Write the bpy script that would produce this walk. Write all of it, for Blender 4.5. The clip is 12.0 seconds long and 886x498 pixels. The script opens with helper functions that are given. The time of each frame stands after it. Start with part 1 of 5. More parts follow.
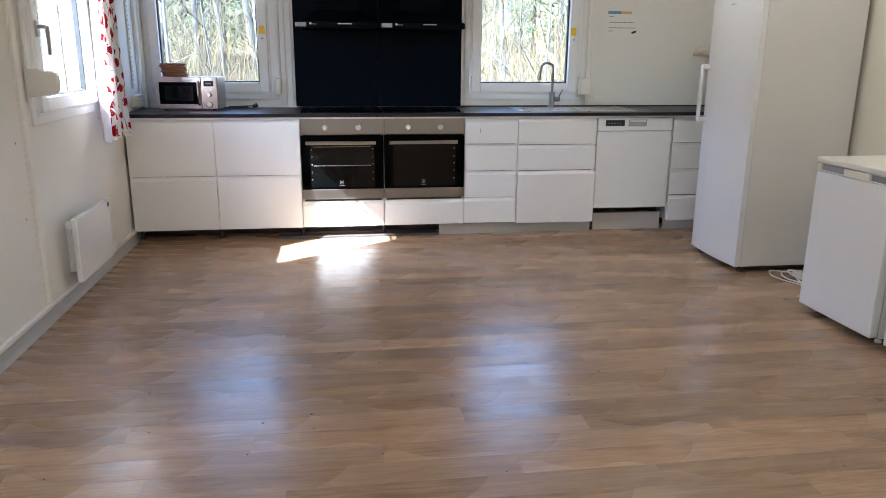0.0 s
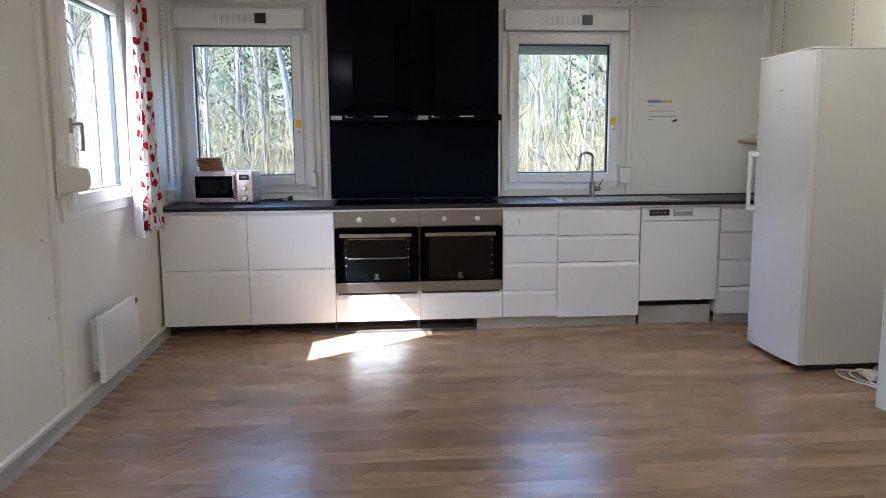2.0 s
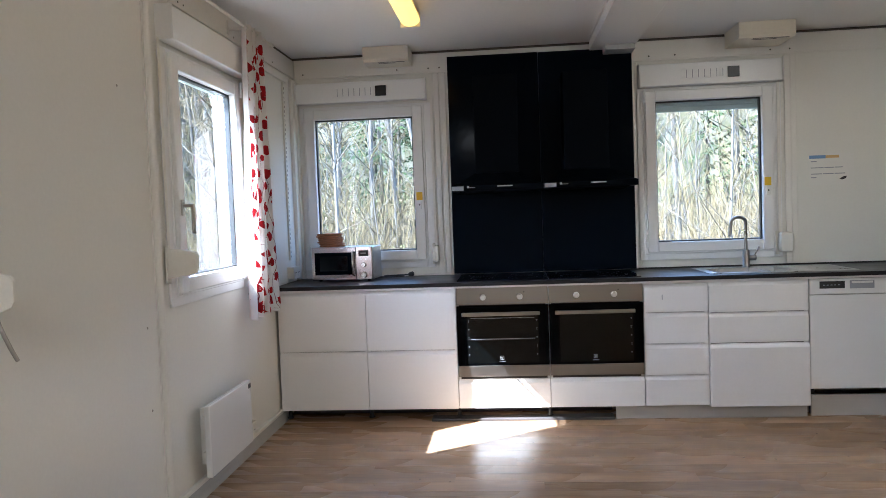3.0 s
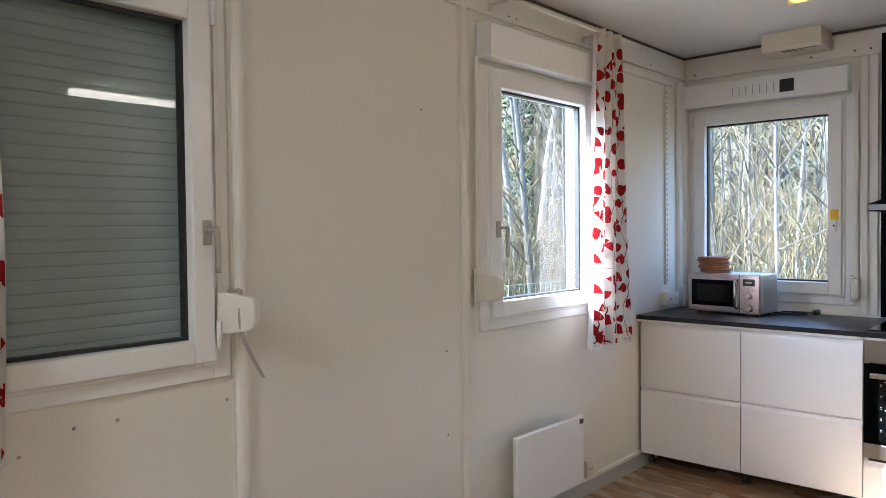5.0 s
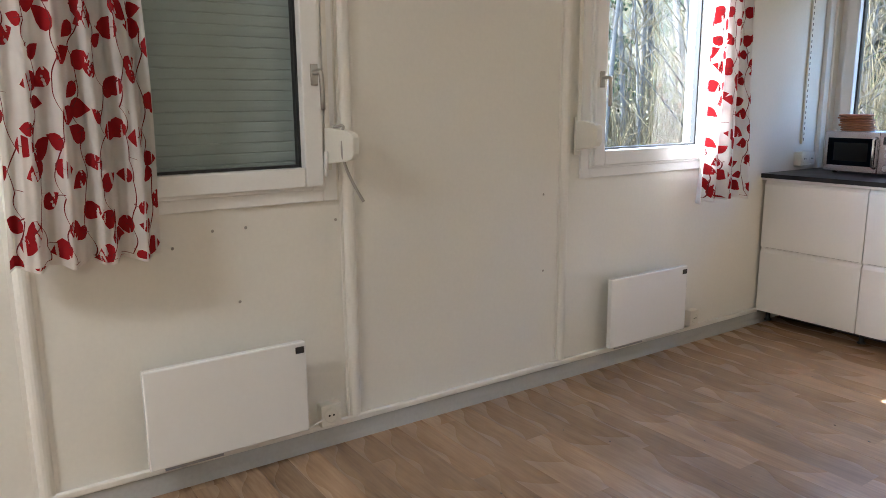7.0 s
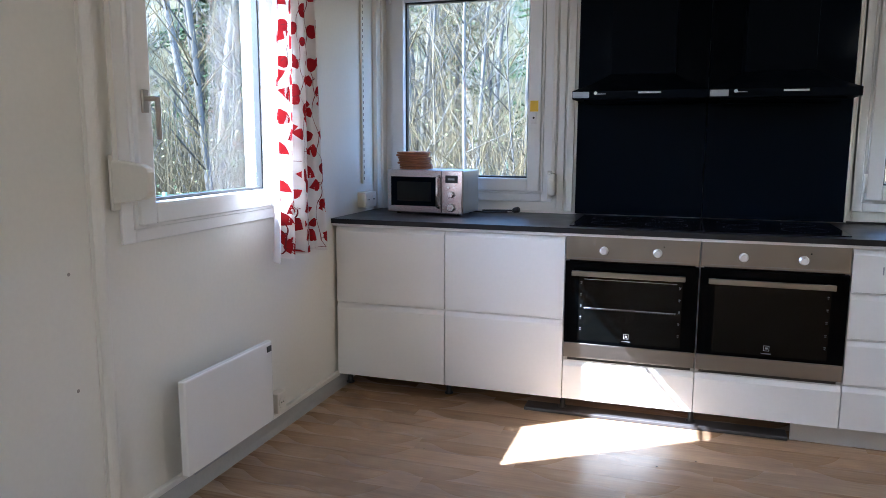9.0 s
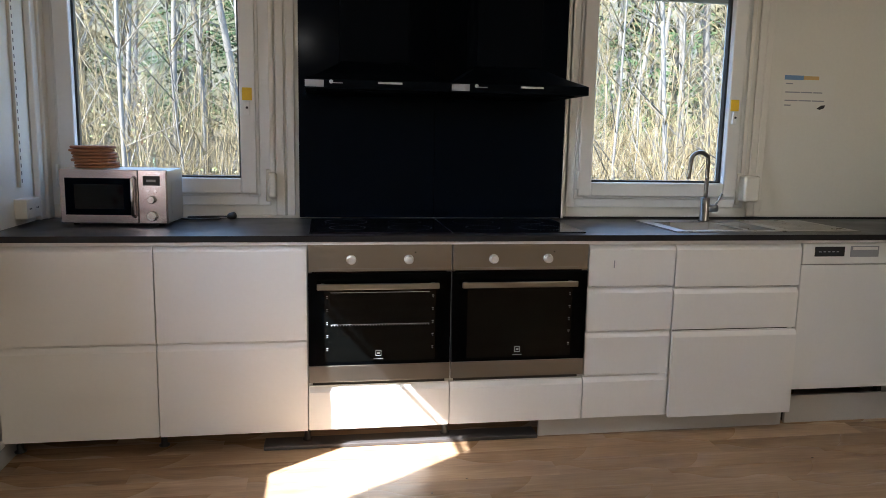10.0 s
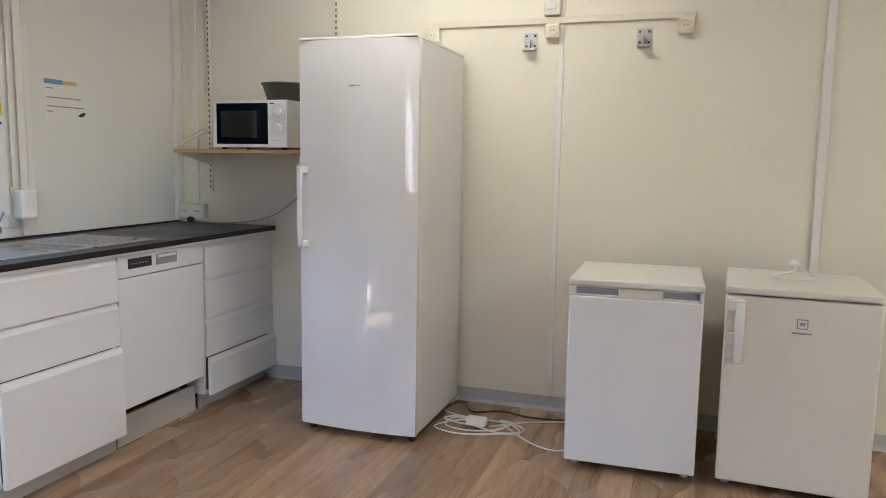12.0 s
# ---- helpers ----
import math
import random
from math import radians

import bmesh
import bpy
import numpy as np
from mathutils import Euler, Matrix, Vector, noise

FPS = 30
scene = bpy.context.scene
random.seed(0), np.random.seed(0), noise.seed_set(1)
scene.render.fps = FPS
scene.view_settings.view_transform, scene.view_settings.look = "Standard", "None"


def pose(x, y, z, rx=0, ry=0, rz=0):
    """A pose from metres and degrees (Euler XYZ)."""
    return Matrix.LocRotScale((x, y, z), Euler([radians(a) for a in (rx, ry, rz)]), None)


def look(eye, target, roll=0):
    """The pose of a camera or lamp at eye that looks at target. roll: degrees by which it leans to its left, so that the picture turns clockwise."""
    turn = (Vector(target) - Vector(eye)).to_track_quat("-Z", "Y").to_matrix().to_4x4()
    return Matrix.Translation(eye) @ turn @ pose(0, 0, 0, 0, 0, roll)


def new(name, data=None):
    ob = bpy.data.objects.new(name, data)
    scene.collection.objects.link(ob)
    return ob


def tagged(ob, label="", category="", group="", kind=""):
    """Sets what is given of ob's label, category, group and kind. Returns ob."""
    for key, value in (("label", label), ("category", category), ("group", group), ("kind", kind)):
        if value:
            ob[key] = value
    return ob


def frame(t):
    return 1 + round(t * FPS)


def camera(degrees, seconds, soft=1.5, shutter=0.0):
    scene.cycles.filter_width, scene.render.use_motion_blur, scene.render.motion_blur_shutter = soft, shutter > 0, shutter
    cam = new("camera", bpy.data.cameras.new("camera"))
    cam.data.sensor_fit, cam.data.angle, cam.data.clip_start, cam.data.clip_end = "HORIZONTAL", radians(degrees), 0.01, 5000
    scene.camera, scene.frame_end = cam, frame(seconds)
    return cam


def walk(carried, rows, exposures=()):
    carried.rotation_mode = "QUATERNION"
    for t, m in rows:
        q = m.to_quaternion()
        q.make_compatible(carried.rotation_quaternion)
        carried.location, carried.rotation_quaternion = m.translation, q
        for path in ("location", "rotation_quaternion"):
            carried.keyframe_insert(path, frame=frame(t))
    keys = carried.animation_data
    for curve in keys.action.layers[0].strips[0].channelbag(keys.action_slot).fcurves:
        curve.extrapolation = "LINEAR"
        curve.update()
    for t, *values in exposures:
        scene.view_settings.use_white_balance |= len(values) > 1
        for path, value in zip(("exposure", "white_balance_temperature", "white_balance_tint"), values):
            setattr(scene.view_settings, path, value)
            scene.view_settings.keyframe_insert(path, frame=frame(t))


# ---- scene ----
cam = camera(62.3, 12.0, soft=0.8)
PATH = [
    (0, (0.514, 1.11, 1.331), (0.786, 3.024, 0.817), 0.4),
    (0.5, (0.512, 1.113, 1.334), (0.768, 3.036, 0.848), 0.3),
    (1, (0.52, 1.12, 1.337), (0.761, 3.056, 0.897), 0.2),
    (1.5, (0.538, 1.151, 1.334), (0.762, 3.103, 0.962), -0.0),
    (2, (0.54, 1.32, 1.331), (0.717, 3.293, 1.051), -0.4),
    (2.5, (0.524, 1.55, 1.351), (0.623, 3.54, 1.179), -1.0),
    (3, (0.592, 1.736, 1.361), (0.413, 3.725, 1.267), -2.1),
    (3.5, (0.584, 1.902, 1.312), (0.126, 3.849, 1.31), -1.9),
    (3.7, (0.597, 1.988, 1.309), (0.014, 3.901, 1.32), -1.8),
    (5.3, (1.245, 2.449, 1.451), (-0.209, 3.82, 1.355), -0.3),
    (5.5, (1.308, 2.43, 1.438), (-0.2, 3.738, 1.307), -0.1),
    (6, (1.435, 2.424, 1.385), (-0.164, 3.601, 1.15), -0.1),
    (6.5, (1.562, 2.47, 1.335), (-0.083, 3.558, 0.998), -0.3),
    (6.7, (1.585, 2.477, 1.33), (-0.065, 3.543, 0.953), -0.4),
    (8.3, (1.07, 2.707, 1.333), (-0.094, 4.3, 1.007), -0.2),
    (8.5, (0.983, 2.822, 1.319), (-0.045, 4.51, 1.011), -0.2),
    (9, (0.751, 3.062, 1.317), (0.133, 4.941, 1.023), 0.2),
    (9.5, (0.508, 3.271, 1.324), (0.334, 5.241, 1.029), 0.4),
    (10, (0.304, 3.482, 1.313), (0.625, 5.434, 1.015), 1.1),
    (10.5, (0.107, 3.656, 1.311), (0.94, 5.454, 1.04), 1.3),
    (11, (-0.086, 3.764, 1.311), (1.196, 5.279, 1.056), 1.4),
    (11.5, (-0.136, 3.96, 1.283), (1.514, 5.065, 1.046), 1.2),
    (12, (-0.089, 4.131, 1.311), (1.795, 4.759, 1.073), 0.9),
]
walk(cam, [(t, look(eye, target, roll)) for t, eye, target, roll in PATH], exposures=[(0, 4.4, 5300, 10), (2.5, 4.1, 5200, 10), (3.5, 4.2, 5250, 10), (5.5, 4.25, 5500, 10), (6.5, 4.3, 5700, 10), (8.5, 4.2, 4950, 10), (9, 4.05, 5000, 10), (9.5, 4.0, 5900, 10), (10, 3.75, 5900, 10), (10.5, 4.0, 5350, 10), (11, 4.3, 5200, 10), (11.5, 4.3, 5300, 10), (12, 4.5, 5400, 10)])

# ---- light ----
SUN_TO = Vector((-1.0, -0.67, 1.09)).normalized()
world = bpy.data.worlds.new("sky")
scene.world = world
world.use_nodes = True
wn = world.node_tree
sky = wn.nodes.new("ShaderNodeTexSky")
sky.sky_type, sky.sun_disc = "NISHITA", False
sky.sun_elevation = math.asin(SUN_TO.z)
sky.sun_rotation = math.atan2(SUN_TO.x, SUN_TO.y)
wn.links.new(sky.outputs["Color"], wn.nodes["Background"].inputs["Color"])
wn.nodes["Background"].inputs["Strength"].default_value = 0.15
sun = new("sun", bpy.data.lights.new("sun", "SUN"))
sun.data.energy, sun.data.angle, sun.data.color = 3.2, radians(0.5), (1.0, 0.96, 0.90)
sun.matrix_world = look((0, 0, 12), Vector((0, 0, 12)) - SUN_TO)

# ---- materials ----


def material(name, color, rough=0.5, metal=0.0, vary=0.06, scale=6.0, fine=120.0, bump=0.0, per_piece=0.0, coat=0.0, spec=0.5, stretch=(1, 1, 1)):
    """A surface with two scales of variation in colour and roughness and a fine relief."""
    m = bpy.data.materials.new(name)
    m.use_nodes = True
    nt = m.node_tree
    p = nt.nodes["Principled BSDF"]
    p.inputs["Metallic"].default_value = metal
    p.inputs["Coat Weight"].default_value = coat
    p.inputs["Coat Roughness"].default_value = 0.08
    p.inputs["Specular IOR Level"].default_value = spec
    tc = nt.nodes.new("ShaderNodeTexCoord")
    mp = nt.nodes.new("ShaderNodeMapping")
    mp.inputs["Scale"].default_value = stretch
    nt.links.new(tc.outputs["Object"], mp.inputs["Vector"])
    big, small = nt.nodes.new("ShaderNodeTexNoise"), nt.nodes.new("ShaderNodeTexNoise")
    for n, s in ((big, scale), (small, fine)):
        n.inputs["Scale"].default_value = s
        n.inputs["Detail"].default_value = 4
        nt.links.new(mp.outputs["Vector"], n.inputs["Vector"])
    add = nt.nodes.new("ShaderNodeMath")
    add.operation = "ADD"
    nt.links.new(big.outputs["Fac"], add.inputs[0])
    nt.links.new(small.outputs["Fac"], add.inputs[1])
    mr = nt.nodes.new("ShaderNodeMapRange")
    mr.inputs["From Min"].default_value, mr.inputs["From Max"].default_value = 0.6, 1.4
    mr.inputs["To Min"].default_value, mr.inputs["To Max"].default_value = 1 - vary, 1 + vary
    nt.links.new(add.outputs[0], mr.inputs["Value"])
    value = mr.outputs["Result"]
    if per_piece:
        oi = nt.nodes.new("ShaderNodeObjectInfo")
        pr = nt.nodes.new("ShaderNodeMapRange")
        pr.inputs["To Min"].default_value, pr.inputs["To Max"].default_value = 1 - per_piece, 1 + per_piece
        nt.links.new(oi.outputs["Random"], pr.inputs["Value"])
        mu = nt.nodes.new("ShaderNodeMath")
        mu.operation = "MULTIPLY"
        nt.links.new(value, mu.inputs[0])
        nt.links.new(pr.outputs["Result"], mu.inputs[1])
        value = mu.outputs[0]
    vm = nt.nodes.new("ShaderNodeVectorMath")
    vm.operation = "SCALE"
    vm.inputs[0].default_value = color
    nt.links.new(value, vm.inputs["Scale"])
    nt.links.new(vm.outputs["Vector"], p.inputs["Base Color"])
    rr = nt.nodes.new("ShaderNodeMapRange")
    rr.inputs["From Min"].default_value, rr.inputs["From Max"].default_value = 0.3, 0.7
    rr.inputs["To Min"].default_value, rr.inputs["To Max"].default_value = rough * 0.85, min(1, rough * 1.15)
    nt.links.new(big.outputs["Fac"], rr.inputs["Value"])
    nt.links.new(rr.outputs["Result"], p.inputs["Roughness"])
    if bump:
        b = nt.nodes.new("ShaderNodeBump")
        b.inputs["Strength"].default_value, b.inputs["Distance"].default_value = 0.5, bump
        nt.links.new(add.outputs[0], b.inputs["Height"])
        nt.links.new(b.outputs["Normal"], p.inputs["Normal"])
    return m


def glowing(name, color, strength):
    m = bpy.data.materials.new(name)
    m.use_nodes = True
    p = m.node_tree.nodes["Principled BSDF"]
    p.inputs["Base Color"].default_value = (*color, 1)
    p.inputs["Emission Color"].default_value = (*color, 1)
    p.inputs["Emission Strength"].default_value = strength
    return m


def pane_glass(name, tint):
    m = bpy.data.materials.new(name)
    m.use_nodes = True
    nt = m.node_tree
    nt.nodes.remove(nt.nodes["Principled BSDF"])
    tr, gl = nt.nodes.new("ShaderNodeBsdfTransparent"), nt.nodes.new("ShaderNodeBsdfGlossy")
    tr.inputs["Color"].default_value = (*tint, 1)
    gl.inputs["Roughness"].default_value = 0.0
    fr, mx = nt.nodes.new("ShaderNodeFresnel"), nt.nodes.new("ShaderNodeMixShader")
    fr.inputs["IOR"].default_value = 1.45
    nt.links.new(fr.outputs[0], mx.inputs[0])
    nt.links.new(tr.outputs[0], mx.inputs[1])
    nt.links.new(gl.outputs[0], mx.inputs[2])
    nt.links.new(mx.outputs[0], nt.nodes["Material Output"].inputs["Surface"])
    return m


def cloth(name, color, through_share):
    m = bpy.data.materials.new(name)
    m.use_nodes = True
    nt = m.node_tree
    p = nt.nodes["Principled BSDF"]
    p.inputs["Roughness"].default_value = 0.9
    p.inputs["Specular IOR Level"].default_value = 0.1
    tl, mx = nt.nodes.new("ShaderNodeBsdfTranslucent"), nt.nodes.new("ShaderNodeMixShader")
    tc, ns = nt.nodes.new("ShaderNodeTexCoord"), nt.nodes.new("ShaderNodeTexNoise")
    ns.inputs["Scale"].default_value = 14
    nt.links.new(tc.outputs["Object"], ns.inputs["Vector"])
    mr, vm = nt.nodes.new("ShaderNodeMapRange"), nt.nodes.new("ShaderNodeVectorMath")
    mr.inputs["To Min"].default_value, mr.inputs["To Max"].default_value = 0.85, 1.15
    nt.links.new(ns.outputs["Fac"], mr.inputs["Value"])
    vm.operation = "SCALE"
    vm.inputs[0].default_value = color
    nt.links.new(mr.outputs["Result"], vm.inputs["Scale"])
    for sh, sock in ((p, "Base Color"), (tl, "Color")):
        nt.links.new(vm.outputs["Vector"], sh.inputs[sock])
    mx.inputs[0].default_value = through_share
    nt.links.new(p.outputs[0], mx.inputs[1])
    nt.links.new(tl.outputs[0], mx.inputs[2])
    nt.links.new(mx.outputs[0], nt.nodes["Material Output"].inputs["Surface"])
    return m


def floor_wood():
    """Printed oak planks: long grain along x, another tone for each plank, satin."""
    m = bpy.data.materials.new("oak_vinyl")
    m.use_nodes = True
    nt = m.node_tree
    p = nt.nodes["Principled BSDF"]
    tc, oi = nt.nodes.new("ShaderNodeTexCoord"), nt.nodes.new("ShaderNodeObjectInfo")
    mul = nt.nodes.new("ShaderNodeMath")
    mul.operation, mul.inputs[1].default_value = "MULTIPLY", 40.0
    nt.links.new(oi.outputs["Random"], mul.inputs[0])
    comb = nt.nodes.new("ShaderNodeCombineXYZ")
    nt.links.new(mul.outputs[0], comb.inputs["Y"])
    add = nt.nodes.new("ShaderNodeVectorMath")
    nt.links.new(tc.outputs["Object"], add.inputs[0])
    nt.links.new(comb.outputs[0], add.inputs[1])
    mp = nt.nodes.new("ShaderNodeMapping")
    mp.inputs["Scale"].default_value = (0.9, 9, 1)
    nt.links.new(add.outputs[0], mp.inputs["Vector"])
    grain, fine, knots = (nt.nodes.new("ShaderNodeTexNoise") for _ in range(3))
    grain.inputs["Scale"].default_value, grain.inputs["Detail"].default_value, grain.inputs["Distortion"].default_value = 1.6, 6, 0.6
    fine.inputs["Scale"].default_value, fine.inputs["Detail"].default_value = 9, 5
    knots.inputs["Scale"].default_value = 1.1
    for n in (grain, fine):
        nt.links.new(mp.outputs["Vector"], n.inputs["Vector"])
    nt.links.new(tc.outputs["Object"], knots.inputs["Vector"])
    ramp = nt.nodes.new("ShaderNodeValToRGB")
    e = ramp.color_ramp.elements
    e[0].position, e[0].color = 0.30, (0.185, 0.114, 0.064, 1)
    e[1].position, e[1].color = 0.72, (0.45, 0.315, 0.192, 1)
    mid = e.new(0.5)
    mid.color = (0.315, 0.203, 0.118, 1)
    s1 = nt.nodes.new("ShaderNodeMath")
    s1.operation, s1.inputs[1].default_value = "MULTIPLY_ADD", 0.45
    nt.links.new(fine.outputs["Fac"], s1.inputs[0])
    s0 = nt.nodes.new("ShaderNodeMath")
    s0.operation, s0.inputs[1].default_value = "MULTIPLY", 0.55
    nt.links.new(grain.outputs["Fac"], s0.inputs[0])
    nt.links.new(s0.outputs[0], s1.inputs[2])
    nt.links.new(s1.outputs[0], ramp.inputs["Fac"])
    tone = nt.nodes.new("ShaderNodeMapRange")
    tone.inputs["To Min"].default_value, tone.inputs["To Max"].default_value = 0.80, 1.22
    nt.links.new(oi.outputs["Random"], tone.inputs["Value"])
    vm = nt.nodes.new("ShaderNodeVectorMath")
    vm.operation = "SCALE"
    nt.links.new(ramp.outputs["Color"], vm.inputs[0])
    nt.links.new(tone.outputs["Result"], vm.inputs["Scale"])
    nt.links.new(vm.outputs["Vector"], p.inputs["Base Color"])
    rr = nt.nodes.new("ShaderNodeMapRange")
    rr.inputs["From Min"].default_value, rr.inputs["From Max"].default_value = 0.3, 0.7
    rr.inputs["To Min"].default_value, rr.inputs["To Max"].default_value = 0.22, 0.38
    nt.links.new(knots.outputs["Fac"], rr.inputs["Value"])
    nt.links.new(rr.outputs["Result"], p.inputs["Roughness"])
    b = nt.nodes.new("ShaderNodeBump")
    b.inputs["Strength"].default_value, b.inputs["Distance"].default_value = 0.25, 0.0006
    nt.links.new(fine.outputs["Fac"], b.inputs["Height"])
    nt.links.new(b.outputs["Normal"], p.inputs["Normal"])
    return m


def far_woods():
    """A flat wall of woodland in the distance, made to glow for daylight: pale upright stems before green and straw."""
    m = bpy.data.materials.new("far_woods")
    m.use_nodes = True
    nt = m.node_tree
    p = nt.nodes["Principled BSDF"]
    p.inputs["Roughness"].default_value = 1.0
    tc = nt.nodes.new("ShaderNodeTexCoord")
    cols = []
    for sc, det in (((0.8, 0.8, 0.22), 9), ((0.16, 0.16, 0.2), 8)):
        mp, ns = nt.nodes.new("ShaderNodeMapping"), nt.nodes.new("ShaderNodeTexNoise")
        mp.inputs["Scale"].default_value = sc
        ns.inputs["Scale"].default_value, ns.inputs["Detail"].default_value = 2.2, det
        nt.links.new(tc.outputs["Object"], mp.inputs["Vector"])
        nt.links.new(mp.outputs["Vector"], ns.inputs["Vector"])
        cols.append(ns)
    r1, r2 = nt.nodes.new("ShaderNodeValToRGB"), nt.nodes.new("ShaderNodeValToRGB")
    for r, a, b, lo, hi in ((r1, (0, 0, 0, 1), (0.8, 0.8, 0.8, 1), 0.45, 0.75), (r2, (0.012, 0.022, 0.010, 1), (0.085, 0.072, 0.038, 1), 0.34, 0.66)):
        e = r.color_ramp.elements
        e[0].position, e[0].color, e[1].position, e[1].color = lo, a, hi, b
    nt.links.new(cols[0].outputs["Fac"], r1.inputs["Fac"])
    nt.links.new(cols[1].outputs["Fac"], r2.inputs["Fac"])
    mx = nt.nodes.new("ShaderNodeMix")
    mx.data_type = "RGBA"
    nt.links.new(r1.outputs["Color"], mx.inputs["Factor"])
    nt.links.new(r2.outputs["Color"], mx.inputs["A"])
    mx.inputs["B"].default_value = (0.12, 0.118, 0.105, 1)
    nt.links.new(mx.outputs["Result"], p.inputs["Base Color"])
    # Daylight on the far trees is added as a weak glow of their colour.
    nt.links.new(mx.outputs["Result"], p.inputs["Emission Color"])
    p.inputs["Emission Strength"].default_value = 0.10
    return m


M_WALL = material("painted_wall_panel", (0.75, 0.735, 0.68), 0.36, vary=0.03, scale=1.3, fine=60, bump=0.0006)
# Copy of the wall paint with the lamp's warm light mixed into its colour.
M_WALL_WARMLIT = material("warm_lit_wall_panel", (0.75, 0.71, 0.60), 0.45, vary=0.03, scale=1.3, fine=60, bump=0.0006)
M_CEIL = material("ceiling_panel", (0.74, 0.73, 0.69), 0.5, vary=0.025, scale=1.0, fine=40, bump=0.0004)
M_TRIM = material("white_trim", (0.76, 0.74, 0.69), 0.38, vary=0.035, scale=4, fine=90)
M_PVC = material("window_pvc", (0.80, 0.80, 0.79), 0.32, vary=0.025, scale=3, fine=80)
M_GREYBASE = material("grey_base", (0.42, 0.42, 0.41), 0.45, vary=0.08, scale=3, fine=70)
M_FRONT = material("white_cabinet_front", (0.78, 0.77, 0.75), 0.42, vary=0.02, scale=2, fine=60)
M_FRIDGE = material("white_enamel", (0.80, 0.80, 0.79), 0.20, vary=0.015, scale=2, fine=60, coat=0.3)
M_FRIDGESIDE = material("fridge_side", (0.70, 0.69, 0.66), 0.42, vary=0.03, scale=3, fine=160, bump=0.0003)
M_OLDWHITE = material("aged_white_plastic", (0.74, 0.72, 0.65), 0.4, vary=0.04, scale=5, fine=90)
M_CREAM = material("cream_plastic", (0.72, 0.67, 0.55), 0.45, vary=0.04, scale=5, fine=80)
M_STEEL = material("brushed_steel", (0.34, 0.32, 0.295), 0.30, 1.0, vary=0.01, scale=0.6, fine=3)
M_MWSTEEL = material("polished_microwave_steel", (0.56, 0.50, 0.49), 0.24, 1.0, vary=0.02, scale=0.8, fine=4)
M_MWSIDE = material("grey_metal_side", (0.50, 0.52, 0.52), 0.35, 0.6, vary=0.05)
M_GLOSS = material("glossy_fridge_door", (0.80, 0.80, 0.80), 0.05, vary=0.012, scale=2, fine=60, coat=0.5)
M_CHROME = material("chrome", (0.75, 0.75, 0.74), 0.14, 1.0, vary=0.02)
M_KNOB = material("satin_silver_knob", (0.72, 0.72, 0.71), 0.3, 0.25, vary=0.02)
M_TAP = material("dark_steel_tap", (0.27, 0.26, 0.25), 0.3, 1.0, vary=0.04)
M_SINK = material("sink_steel", (0.50, 0.49, 0.47), 0.30, 1.0, vary=0.05, scale=8, fine=60)
M_TOP = material("black_worktop", (0.016, 0.015, 0.017), 0.33, vary=0.3, scale=5, fine=300, bump=0.0002, spec=0.3)
M_BLACKGLASS = material("black_glass", (0.002, 0.004, 0.008), 0.12, vary=0.1, spec=0.03)
M_HOB = material("hob_glass", (0.004, 0.004, 0.006), 0.10, vary=0.1, spec=0.2)
M_HOOD = material("black_hood", (0.002, 0.003, 0.005), 0.45, vary=0.2, scale=10, spec=0.02)
M_BLACK = material("black_plastic", (0.015, 0.015, 0.016), 0.4, vary=0.15)
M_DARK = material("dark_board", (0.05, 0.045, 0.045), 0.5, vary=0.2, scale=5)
M_OVENGLASS = material("oven_window", (0.0012, 0.0015, 0.0015), 0.10, vary=0.1, spec=0.3)
M_OVENBLACK = material("oven_door_glass", (0.0006, 0.0009, 0.0012), 0.10, vary=0.1, spec=0.06)
M_MARK = material("pale_print", (0.55, 0.56, 0.58), 0.5)
M_GREYPRINT_SHADE = material("grey_print_and_shade", (0.30, 0.31, 0.34), 0.5)
M_SHADOWLINE = material("dark_joints_and_gap_shade", (0.10, 0.09, 0.08), 0.7)
M_PLINTH = material("plinth_board", (0.50, 0.48, 0.45), 0.45, vary=0.06, scale=4)
M_SHELF = material("pine_shelf", (0.50, 0.30, 0.14), 0.42, vary=0.16, scale=6, fine=60, stretch=(8, 1, 8))
M_CORK = material("woven_mat", (0.32, 0.14, 0.07), 0.75, vary=0.3, scale=30, fine=200, bump=0.001)
M_BOWL = material("dark_grey_plastic", (0.10, 0.095, 0.09), 0.4, vary=0.1)
M_PAPER = material("paper", (0.76, 0.745, 0.70), 0.7, vary=0.02)
M_BLUE = material("blue_print", (0.16, 0.28, 0.50), 0.6)
M_ORANGE = material("orange_print", (0.62, 0.40, 0.16), 0.6)
M_YELLOW = material("yellow_label", (0.80, 0.52, 0.02), 0.5)
M_SHUTTER = material("shutter_slat", (0.44, 0.49, 0.47), 0.5, vary=0.06, scale=4)
M_WHITECABLE = material("white_cable", (0.78, 0.77, 0.74), 0.4)
M_GREYCORD = material("grey_cord", (0.35, 0.33, 0.30), 0.6)
M_GALV = material("galvanised_steel", (0.55, 0.57, 0.58), 0.35, 1.0, vary=0.12, scale=30)
M_HANDLE = material("grey_handle", (0.42, 0.40, 0.36), 0.35, 0.6)
M_GLASS = pane_glass("window_glass", (0.93, 0.96, 0.95))
M_CLEAR = bpy.data.materials.new("glass_rear_face")
M_CLEAR.use_nodes = True
M_CLEAR.node_tree.nodes.remove(M_CLEAR.node_tree.nodes["Principled BSDF"])
clear = M_CLEAR.node_tree.nodes.new("ShaderNodeBsdfTransparent")
M_CLEAR.node_tree.links.new(clear.outputs[0], M_CLEAR.node_tree.nodes["Material Output"].inputs["Surface"])
